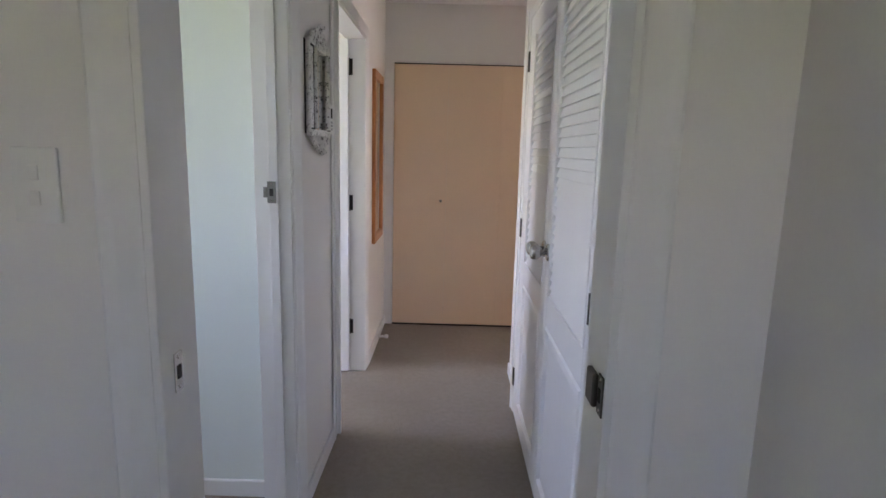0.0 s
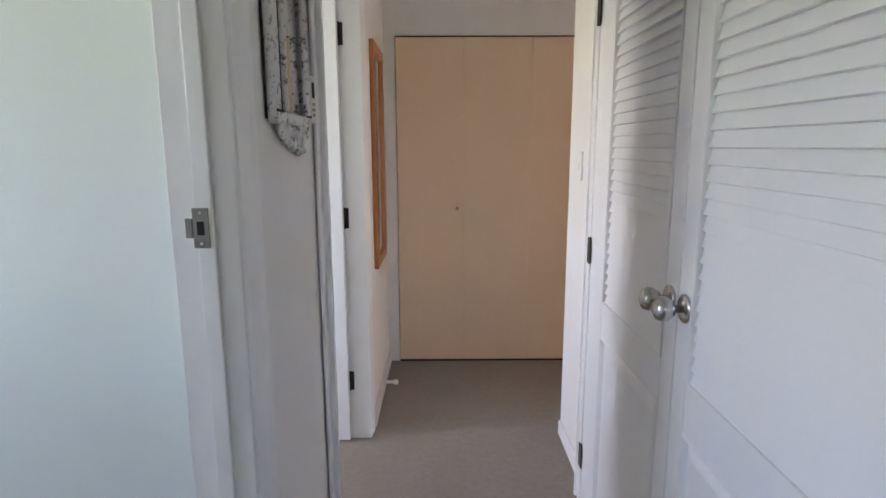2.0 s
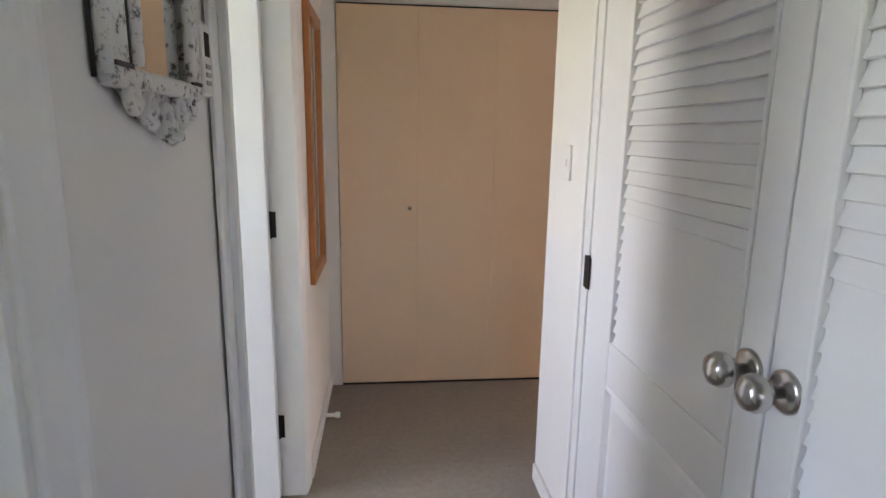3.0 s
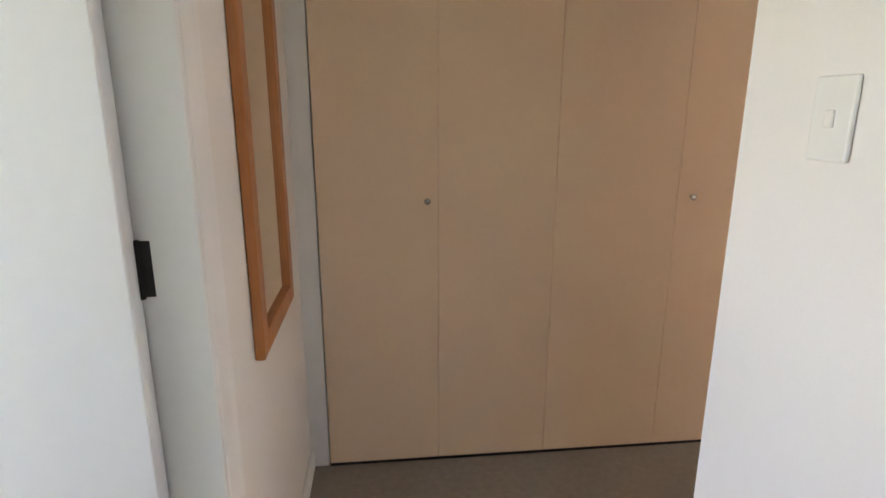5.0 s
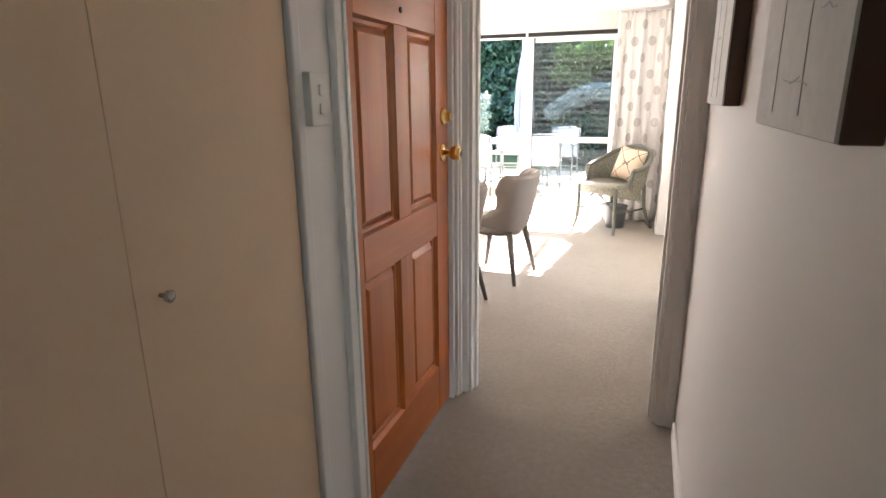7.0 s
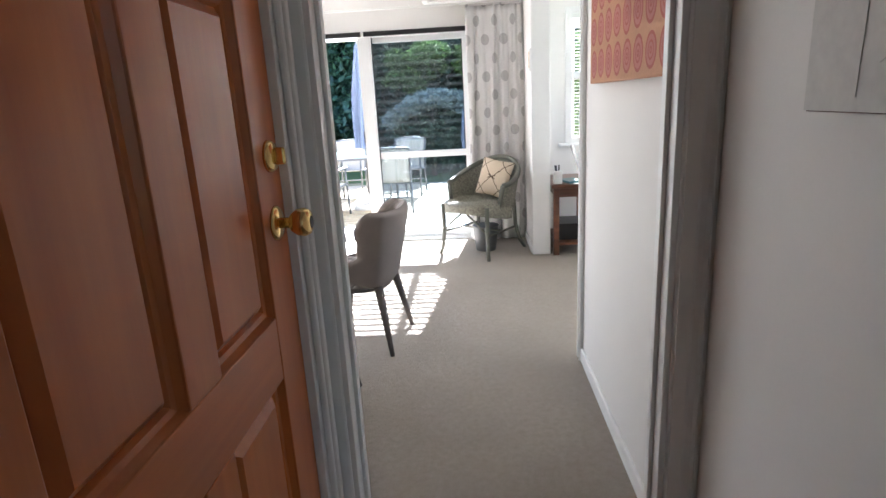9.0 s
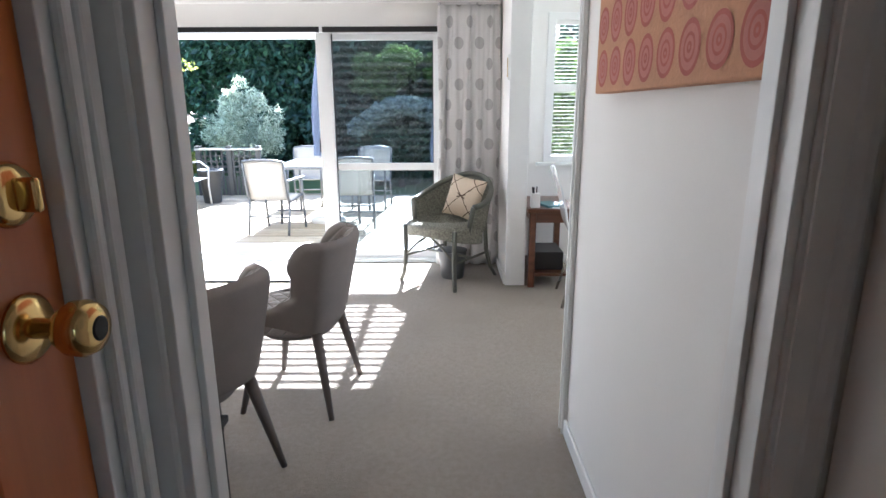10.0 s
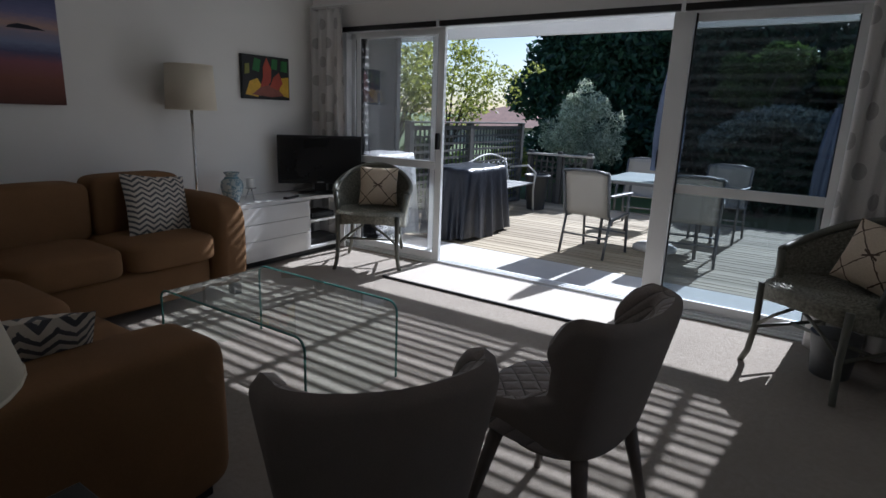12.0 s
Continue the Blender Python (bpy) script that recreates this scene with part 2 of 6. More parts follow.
# wall between entry and living room, with the doorway
wall("wall_living_west", [(3.25, 3.35, 4.83, 8.6, 0, H), (3.25, 3.35, 4.03, 4.83, DH, H), (3.235, 3.35, 3.86, 4.03, 0, H)])
wall("wall_living_north", [(3.25, 7.42, 8.58, 8.68, 0, H)])
wall("wall_living_south", [(3.35, 4.67, 3.86, 3.97, 0, H), (4.67, 6.65, 3.87, 3.97, 2.08, H), (6.65, 7.30, 3.87, 4.005, 0, H)])
# outer wall round the glass doors and the study window
wall("wall_east", [(GX, GX + 0.12, 8.24, 8.6, 0, H), (GX, GX + 0.12, 4.46, 8.24, 1.93, H), (GX, GX + 0.12, 3.64, 4.46, 0, H), (GX, GX + 0.12, 2.45, 3.64, 2.03, H), (GX, GX + 0.12, 2.45, 3.64, 0, 0.86), (GX, GX + 0.12, 1.2, 2.45, 0, H)])
# the window hole in this wall is unseen, made for the study lamp
wall("wall_study_south", [(3.25, 4.9, 1.2, 1.3, 0, H), (6.3, GX, 1.2, 1.3, 0, H), (4.9, 6.3, 1.2, 1.3, 0, 0.95), (4.9, 6.3, 1.2, 1.3, 2.05, H)])
wall("wall_study_west", [(3.25, 3.35, 1.3, 3.86, 0, H)])
# start room, bathroom, bedroom; their window holes are assumed, sized to admit light
wall("wall_start", [(-0.9, 0.368, 1.48, 1.61, 0, H), (0.368, 1.137, 1.48, 1.61, DH, H), (1.137, 1.45, 1.48, 1.61, 0, H)])
wall("wall_start_room", [(1.37, 1.47, -1.95, 1.48, 0, H), (-0.9, -0.8, -1.95, 1.48, 0, H), (-0.9, 0.5, -2.05, -1.95, 0, H), (0.9, 1.47, -2.05, -1.95, 0, H), (0.5, 0.9, -2.05, -1.95, 0, 1.27), (0.5, 0.9, -2.05, -1.95, 1.83, H)])
wall("wall_bathroom", [(-2.0, 0.25, 2.62, 2.72, 0, H), (-2.05, -1.95, 1.61, 2.62, 0, 1.1), (-2.05, -1.95, 1.61, 2.62, 2.0, H), (-2.05, -1.95, 2.05, 2.62, 1.1, 2.0), (-2.05, -0.9, 1.51, 1.61, 0, H)], "pale green painted bathroom wall", WALL_GREEN)
wall("wall_bedroom", [(-2.5, -2.4, 2.72, 2.98, 0, H), (-2.5, -2.4, 3.62, 5.0, 0, H), (-2.5, -2.4, 2.98, 3.62, 0, 1.1), (-2.5, -2.4, 2.98, 3.62, 1.92, H), (-2.5, 0.25, 4.95, 5.05, 0, H)])


# ---- frames, skirting, doors of the hall ----
def skirting(runs):
    """Skirting boards: (x0, y0, x1, y1, side), the side towards which they stand proud."""
    for x0, y0, x1, y1, s in runs:
        g = Geo()
        if s in "ew":
            a, b = (x0, x0 + 0.014) if s == "e" else (x0 - 0.014, x0)
            g.box(a, b, y0, y1, 0, 0.07)
        else:
            a, b = (y0, y0 + 0.014) if s == "n" else (y0 - 0.014, y0)
            g.box(x0, x1, a, b, 0, 0.07)
        structure("baseboard", g, TRIM, "low white gloss skirting board with a rounded top", "baseboard", bevel=0.005)


skirting([(0.335, 2.53, 0.335, 3.045, "e"), (0.36, 4.01, 0.36, 4.88, "e"), (1.262, 3.475, 1.262, 3.946, "w"), (1.35, 3.96, 3.16, 3.96, "n"),
          (3.42, 3.97, 4.628, 3.97, "n"), (6.66, 4.005, 7.29, 4.005, "n"), (3.35, 4.91, 3.35, 8.56, "e"), (3.36, 8.58, 7.29, 8.58, "s"),
          (7.30, 1.32, 7.30, 3.88, "w"), (-1.9, 2.62, 0.24, 2.62, "s")])


def door_frame(name, label, ax, f0, f1, a0, a1, h, sides, w=0.07, stop=True, deep=1.0, low=0.0):
    """A lined opening with moulded architraves. ax: the wall's normal; f0, f1: its faces; a0, a1: the opening."""
    frame_ob = thing(name, label, "door frame", kind="structure")

    def bx(g, u0, u1, n0, n1, z0, z1):
        return g.box(n0, n1, u0, u1, z0, z1) if ax == "x" else g.box(u0, u1, n0, n1, z0, z1)

    t = 0.02
    part("jamb", bx(Geo(), a0, a0 + t, f0 - 0.002, f1 + 0.002, 0, h), TRIM, frame_ob, bevel=0.002)
    part("jamb", bx(Geo(), a1 - t, a1, f0 - 0.002, f1 + 0.002, 0, h), TRIM, frame_ob, bevel=0.002)
    part("head", bx(Geo(), a0 + t, a1 - t, f0 - 0.002, f1 + 0.002, h - t, h), TRIM, frame_ob, bevel=0.002)
    if stop:
        m0, m1 = f0 + (f1 - f0) * 0.42, f0 + (f1 - f0) * 0.42 + 0.03
        part("door_stop", bx(Geo(), a0 + t, a0 + t + 0.011, m0, m1, 0, h - t), TRIM, frame_ob, bevel=0.002)
        part("door_stop", bx(Geo(), a1 - t - 0.011, a1 - t, m0, m1, 0, h - t), TRIM, frame_ob, bevel=0.002)
    prof = [(0, 0), (0, 0.007), (0.005, 0.010), (0.014, 0.0115), (w - 0.028, 0.016), (w - 0.016, 0.020), (w - 0.006, 0.021), (w, 0.016), (w, 0)]

    def bar(place, ends):
        g, n = Geo(), len(prof)
        vs = [place(o, pr, e) for e in ends for o, pr in prof]
        g.add(vs, [tuple(range(n)), tuple(range(2 * n - 1, n - 1, -1))] + [(i, i + n, (i + 1) % n + n, (i + 1) % n) for i in range(n)])
        part("architrave", g, TRIM, frame_ob, bevel=0.0015)

    for sgn, face in sides:
        for u, d in ((a0 + 0.006, -1), (a1 - 0.006, 1)):
            near = face - (low if d < 0 else 0)

            def upright(o, pr, z, u=u, d=d, near=near, sgn=sgn):
                a, q = u + d * o, near + sgn * pr * deep
                return (q, a, z) if ax == "x" else (a, q, z)

            bar(upright, (0, h - 0.006))

        def over(o, pr, end, face=face, sgn=sgn):
            a, q = (a0 - w + 0.006, a1 + w - 0.006)[end], face + sgn * pr * deep
            return (q, a, h - 0.006 + o) if ax == "x" else (a, q, h - 0.006 + o)

        bar(over, (0, 1))
    return frame_ob


fr_bath = door_frame("door_frame_1", "white gloss moulded frame of the bathroom doorway", "x", 0.22, 0.335, 1.68, 2.46, DH, [(1, 0.335)])
fr_bed = door_frame("door_frame_2", "white gloss moulded frame of the bedroom doorway", "x", 0.25, 0.36, 3.12, 3.93, DH, [(1, 0.36)], stop=False, deep=0.5, low=0.02)
fr_start = door_frame("door_frame_3", "white gloss moulded frame at the start of the hall", "y", 1.48, 1.61, 0.368, 1.137, DH, [(-1, 1.48)], stop=False, deep=0.55)
fr_live = door_frame("door_frame_4", "white gloss moulded frame of the living room doorway", "x", 3.25, 3.35, 4.03, 4.83, DH, [(-1, 3.25), (1, 3.35)])


DULLSTEEL = plain("dull_steel", (0.30, 0.295, 0.28), 0.4, 1.0, var=0.3, fine=90)
TARNISH = plain("tarnished_steel", (0.10, 0.095, 0.09), 0.38, 0.9, var=0.25, fine=80)


def strike(parent, m, material=STEEL):
    p = part("strike_plate", Geo().box(-0.0015, 0.0015, -0.014, 0.014, -0.035, 0.035, m), material, parent, "worn metal strike plate", bevel=0.001)
    part("strike_hole", Geo().box(0.0016, 0.003, -0.006, 0.006, -0.012, 0.012, m), DARKGAP, p)
    for z in (-0.027, 0.027):
        part("screw", Geo().lathe([(0.004, 0), (0.003, 0.0015)], 8, m @ pose(0.0015, 0, z, 0, 90, 0)), STEEL, p)


strike(fr_bath, pose(0.278, 2.426, 1.215, 0, 0, -90), DULLSTEEL)
part("strike_lip", Geo().box(0.252, 0.264, 2.4225, 2.4275, 1.198, 1.232), DULLSTEEL, fr_bath, "bent steel strike lip", bevel=0.001)
strike(fr_start, pose(0.3895, 1.533, 0.972, 0, 0, 0))
strike(fr_start, pose(1.1155, 1.497, 0.966, 0, 0, 180), TARNISH)
part("latch_lip", Geo().box(1.106, 1.1165, 1.513, 1.560, 0.936, 0.996), TARNISH, fr_start, "dark bent latch lip", bevel=0.004)


def hinge(parent, m):
    h = part("hinge", Geo().box(-0.002, 0.002, -0.020, 0.020, -0.045, 0.045, m), BLACK, parent, "black butt hinge", bevel=0.001)
    part("hinge_pin", Geo().tube([m @ Vector((0.004, 0, -0.047)), m @ Vector((0.004, 0, 0.047))], 0.006, 8), BLACK, h)


# bedroom door, standing open into the bedroom
bed_door = thing("door_2", "white painted bedroom door standing open with black hinges", "door", kind="structure")
part("leaf", Geo().box(-0.53, 0.268, 3.868, 3.908, 0.012, DH - 0.025), DOORWHITE, bed_door, bevel=0.003)
for z in (0.288, 1.045, 1.815):
    hinge(bed_door, pose(0.268, 3.911, z, 0, 0, -90))

# bifold doors of the hall cupboard
SEAMS = [0.430, 0.829, 1.229, 1.665, 2.113]
for pair in (0, 1):
    bif = thing("bifold_door", "cream painted flat bifold cupboard door with a tiny knob", "door", group="bifold doors of the hall cupboard")
    for k in (0, 1):
        a, b = SEAMS[pair * 2 + k], SEAMS[pair * 2 + k + 1]
        part("leaf", Geo().box(a + 0.0004, b - 0.0004, 4.872, 4.904, 0.014, 1.977), BIFOLD, bif, bevel=0.0016)
    kx = 0.79 if pair == 0 else 1.713
    part("knob", Geo().lathe([(0.004, 0), (0.004, 0.012), (0.010, 0.016), (0.011, 0.022), (0.006, 0.027)], 12, pose(kx, 4.8715, 0.985, 90, 0, 0)), STEEL, bif, "small dull metal knob", smooth=True)
structure("cupboard_track", Geo().box(0.430, 2.113, 4.874, 4.90, 1.978, 1.984), DARKGAP, "dark gap of the bifold door track", "track")
structure("cupboard_sill_gap", Geo().box(0.430, 2.113, 4.876, 4.90, 0.0, 0.0125), DARKGAP, "dark floor track under the bifold doors", "track")

# pilaster between cupboard and front door
pil = thing("pilaster", "white painted panelled upright beside the front door", "trim", kind="structure")
part("board", Geo().box(2.116, 2.342, 4.876, 4.892, 0, DH + 0.06), TRIM, pil, bevel=0.002)
part("moulding", Geo().box(2.116, 2.150, 4.858, 4.878, 0, DH + 0.06), TRIM, pil, bevel=0.006)
part("moulding", Geo().box(2.292, 2.342, 4.856, 4.878, 0, DH + 0.06).box(2.326, 2.342, 4.85, 4.857, 0, DH + 0.06), TRIM, pil, bevel=0.005)
part("plinth", Geo().box(2.150, 2.292, 4.866, 4.877, 0, 0.055), TRIM, pil, bevel=0.004)

# front door: six raised panels
front = thing("front_door", "closed orange varnished wooden front door with six panels", "door")
FX0, FX1, FY = 2.346, 3.168, 4.886
XS = [(2.437, 2.688), (2.790, 3.038)]
ZS = [(0.215, 0.772), (0.905, 1.500), (1.625, 1.885)]
part("stile", Geo().box(FX0 + 0.002, XS[0][0], FY, FY + 0.04, 0.012, DH), DOORWOOD, front, bevel=0.003)
part("stile", Geo().box(XS[1][1], FX1, FY, FY + 0.04, 0.012, DH), DOORWOOD, front, bevel=0.003)
for z0, z1 in ZS:
    part("mullion", Geo().box(XS[0][1], XS[1][0], FY, FY + 0.04, z0, z1), DOORWOOD, front, bevel=0.003)
RAILWOOD = wood("orange_varnished_rail", (0.40, 0.098, 0.017), (0.57, 0.175, 0.036), 0.32, 20, 0, 0.12)
PANELWOOD = wood("orange_varnished_panel", (0.42, 0.105, 0.019), (0.59, 0.185, 0.04), 0.3, 14, 2, 0.1)
for z0, z1 in ((0.012, 0.215), (0.772, 0.905), (1.500, 1.625), (1.885, DH)):
    part("rail", Geo().box(XS[0][0], XS[1][1], FY, FY + 0.04, z0, z1), RAILWOOD, front, bevel=0.003)
for x0, x1 in XS:
    for z0, z1 in ZS:
        g = Geo()
        ins = [(0, 0.004), (0.006, 0.016), (0.016, 0.018), (0.021, 0.026), (0.040, 0.010), (0.050, 0.010)]
        rings = []
        for i, (d, dep) in enumerate(ins):
            rings += [(x0 + d, FY + dep, z0 + d), (x1 - d, FY + dep, z0 + d), (x1 - d, FY + dep, z1 - d), (x0 + d, FY + dep, z1 - d)]
        fs = [(4 * i + k, 4 * i + (k + 1) % 4, 4 * i + 4 + (k + 1) % 4, 4 * i + 4 + k) for i in range(len(ins) - 1) for k in range(4)]
        n = 4 * (len(ins) - 1)
        g.add(rings, fs + [(n, n + 1, n + 2, n + 3)])
        part("panel", g, PANELWOOD, front)
knob_m = pose(3.108, FY, 1.083, 90, 0, 0)
kn = part("knob", Geo().lathe([(0.011, 0.006), (0.011, 0.028), (0.020, 0.034), (0.028, 0.046), (0.029, 0.060), (0.024, 0.070), (0.014, 0.073)], 24, knob_m), BRASS, front, "polished brass door knob", smooth=True)
part("rose", Geo().lathe([(0.036, 0), (0.036, 0.003), (0.030, 0.008), (0.012, 0.010)], 24, knob_m), BRASS, kn, smooth=True)
part("keyhole", Geo().lathe([(0.013, 0.0732), (0.011, 0.0745)], 16, knob_m), BLACK, kn)
dead = part("deadlock", Geo().lathe([(0.032, 0), (0.032, 0.005), (0.027, 0.012), (0.015, 0.014)], 24, pose(3.112, FY, 1.217, 90, 0, 0)), BRASS, front, "round brass deadlock with a turn", smooth=True)
part("thumb_turn", Geo().box(3.107, 3.117, FY - 0.034, FY - 0.012, 1.200, 1.234), BRASS, dead, bevel=0.004)
part("peephole", Geo().lathe([(0.009, 0), (0.009, 0.004), (0.005, 0.005)], 12, pose(2.74, FY, 1.545, 90, 0, 0)), BLACK, front)
for z in (0.25, 1.03, 1.80):
    part("hinge", Geo().tube([(2.349, 4.876, z - 0.05), (2.349, 4.876, z + 0.05)], 0.007, 8), TARNISH, front)
fr_front = thing("door_frame_5", "white gloss frame of the front door", "door frame", kind="structure")
part("jamb", Geo().box(3.170, 3.196, 4.868, 4.93, 0, DH + 0.02), TRIM, fr_front, bevel=0.002)
part("architrave", Geo().box(3.188, 3.206, 4.852, 4.868, 0, DH + 0.06).box(3.206, 3.229, 4.846, 4.868, 0, DH + 0.06), TRIM, fr_front, bevel=0.005)
part("head", Geo().box(2.346, 3.170, 4.868, 4.93, DH + 0.001, DH + 0.06), TRIM, fr_front, bevel=0.003)


def switch_plate(name, label, m, w, h, rockers, depth=0.008):
    """A wall switch; local x right, z up, standing out along -y."""
    sw = thing(name, label, "switch", m)
    part("plate", Geo().box(-w / 2, w / 2, -depth, 0, -h / 2, h / 2), PLASTIC, sw, bevel=0.003)
    for z in rockers:
        r = part("rocker", Geo().box(-0.008, 0.008, -depth - 0.004, -depth, z - 0.012, z + 0.012), PLASTIC, sw, bevel=0.002)
    return sw


switch_plate("light_switch", "small white plastic switch box on the pilaster", pose(2.186, 4.876, 1.287), 0.078, 0.115, (-0.02, 0.02), 0.036)
switch_plate("light_switch", "white plastic light switch on the hall wall", pose(1.261, 3.757, 1.274, 0, 0, -90), 0.072, 0.115, (0.0,))
switch_plate("light_switch", "white plastic switch on the pale green wall", pose(-0.30, 2.619, 1.295), 0.075, 0.115, (-0.02, 0.02))
switch_plate("light_switch", "white plastic double switch beside the doorway", pose(0.215, 1.479, 1.294), 0.072, 0.118, (-0.02, 0.02))

# small keypad beside the ornate mirror
kp = thing("alarm_keypad", "slim white alarm keypad with a dark window", "keypad", pose(0.336, 3.024, 1.478, 0, 0, 90))
part("case", Geo().box(-0.024, 0.024, -0.014, 0, -0.062, 0.062), PLASTIC, kp, bevel=0.004)
part("window", Geo().box(-0.012, 0.012, -0.0155, -0.013, 0.005, 0.045), DARKGAP, kp, "small dark display window")
for z in (-0.012, -0.026, -0.040):
    part("key", Geo().box(-0.012, 0.012, -0.0165, -0.013, z - 0.004, z + 0.004), plain("grey_keys", (0.42, 0.42, 0.42), 0.5), kp, bevel=0.001)

# louvred cupboard doors
lv_frame = thing("door_frame_6", "white gloss frame of the louvred cupboard", "door frame", kind="structure")
part("architrave", Geo().box(1.219, 1.24, 3.412, 3.47, 0, 2.03).box(1.212, 1.22, 3.455, 3.47, 0, 2.03), TRIM, lv_frame, bevel=0.004)
part("head", Geo().box(1.219, 1.24, 1.88, 3.412, 1.985, 2.03), TRIM, lv_frame, bevel=0.004)
SLAT = Geo().box(-0.0035, 0.0035, -0.5, 0.5, -0.021, 0.021, pose(0, 0, 0, 0, 20, 0)).mesh("slat")
SLAT.materials.append(DOORWHITE)
for y0, y1, ky, s0, s1 in ((1.880, 2.668, 2.630, 2.040, 2.602), (2.672, 3.408, 2.712, 2.742, 3.242)):
    lv = thing("louvred_door", "white painted louvred cupboard door with a steel ball knob", "door", group="louvred cupboard doors")
    X0, X1 = 1.222, 1.254
    part("stile", Geo().box(X0, X1, y0, s0, 0.012, 1.98), DOORWHITE, lv, bevel=0.003)
    part("stile", Geo().box(X0, X1, s1, y1, 0.012, 1.98), DOORWHITE, lv, bevel=0.003)
    for z0, z1 in ((0.012, 0.115), (0.735, 0.850), (1.885, 1.98)):
        part("rail", Geo().box(X0, X1, s0, s1, z0, z1), DOORWHITE, lv, bevel=0.003)
    for a, b in ((s0, s0 + 0.010), (s1 - 0.010, s1)):
        part("bead", Geo().box(X0 - 0.003, X0 + 0.012, a, b, 0.850, 1.885), DOORWHITE, lv, bevel=0.003)
    g, dd = Geo(), [(0, 0.002), (0.008, -0.004), (0.016, 0.010), (0.045, 0.004)]
    rings = []
    for d, dep in dd:
        rings += [(X0 + dep, s0 + d, 0.115 + d), (X0 + dep, s1 - d, 0.115 + d), (X0 + dep, s1 - d, 0.735 - d), (X0 + dep, s0 + d, 0.735 - d)]
    g.add(rings, [(4 * i + k, 4 * i + (k + 1) % 4, 4 * i + 4 + (k + 1) % 4, 4 * i + 4 + k) for i in range(3) for k in range(4)] + [(12, 13, 14, 15)])
    part("lower_panel", g, DOORWHITE, lv)
    for i in range(31):
        sl = new("slat", SLAT)
        sl.parent = lv
        sl.matrix_basis = Matrix.Translation((1.236, (s0 + s1) / 2, 0.866 + i * 0.0335)) @ Matrix.Diagonal((1, s1 - s0 - 0.012, 1, 1))
    km = pose(X0, ky, 1.006, 0, -90, 0)
    k = part("knob", Geo().lathe([(0.009, 0.006), (0.009, 0.022), (0.018, 0.028), (0.027, 0.042), (0.028, 0.052), (0.023, 0.064), (0.010, 0.070)], 24, km), STEEL, lv, "brushed steel ball knob", smooth=True)
    part("rose", Geo().lathe([(0.032, 0), (0.032, 0.004), (0.026, 0.008), (0.010, 0.009)], 24, km), STEEL, k, smooth=True)
    if y0 > 2.5:
        for z in (0.20, 0.99, 1.79):
            hinge(lv, pose(1.217, 3.410, z, 0, 0, 0))
    else:
        part("hinge", Geo().box(1.213, 1.222, 1.982, 1.996, 0.935, 1.018), BLACK, lv, "long black hinge leaf", bevel=0.002)

# door stopper on the skirting
stp = thing("door_stopper", "white rubber-tipped door stopper on the skirting", "door stopper", pose(0.374, 4.47, 0.035))
part("rod", Geo().lathe([(0.014, 0), (0.010, 0.006), (0.009, 0.045)], 14, pose(0, 0, 0, 0, 90, 0)), PLASTIC, stp, smooth=True)
part("tip", Geo().lathe([(0.014, 0.045), (0.015, 0.052), (0.015, 0.066), (0.010, 0.070)], 14, pose(0, 0, 0, 0, 90, 0)), PLASTIC, stp, smooth=True)

# ---- mirrors and pictures of the hall ----
MIRROR, _nt, _p = nodes_of("mirror_silver")
_p.inputs["Base Color"].default_value, _p.inputs["Metallic"].default_value, _p.inputs["Roughness"].default_value = (0.86, 0.87, 0.86, 1), 1.0, 0.02


def framed(name, label, category, m, w, h, fw, depth, frame_mat, face_mat, face="mirror_glass", bev=0.004):
    """A flat framed piece; local x right, z up, hanging on the plane y = 0 and standing out along -y."""
    ob = thing(name, label, category, m)
    for x0, x1 in ((-w / 2, -w / 2 + fw), (w / 2 - fw, w / 2)):
        part("frame_side", Geo().box(x0, x1, -depth, 0, -h / 2, h / 2), frame_mat, ob, bevel=bev)
    for z0, z1 in ((-h / 2, -h / 2 + fw), (h / 2 - fw, h / 2)):
        part("frame_rail", Geo().box(-w / 2 + fw, w / 2 - fw, -depth, 0, z0, z1), frame_mat, ob, bevel=bev)
    part(face, Geo().box(-w / 2 + fw - 0.004, w / 2 - fw + 0.004, -depth * 0.45, -0.002, -h / 2 + fw - 0.004, h / 2 - fw + 0.004), face_mat, ob)
    return ob


framed("wall_mirror", "tall narrow mirror in an orange pine frame", "mirror", pose(0.361, 4.400, 1.300, 0, 0, 90), 0.425, 1.094, 0.052, 0.022, FRAMEWOOD, MIRROR)


def distressed_mat():
    m, nt, p = nodes_of("distressed_white_paint")
    v = coords(nt)
    wear = noise_tex(nt, v, 55.0, 6.0, 0.7)
    c = ramp(nt, wear, [(0.36, (0.10, 0.095, 0.09)), (0.47, (0.74, 0.73, 0.71))])
    nt.links.new(c, p.inputs["Base Color"])
    p.inputs["Roughness"].default_value = 0.6
    bump(nt, p, wear, 0.5, 0.002)
    return m


DISTRESS = distressed_mat()
orn = thing("ornate_mirror", "small ornate mirror in a distressed white carved frame", "mirror", pose(0.336, 2.80, 1.572, 0, 0, 90) @ Matrix.Diagonal((0.9, 0.95, 0.95, 1)))
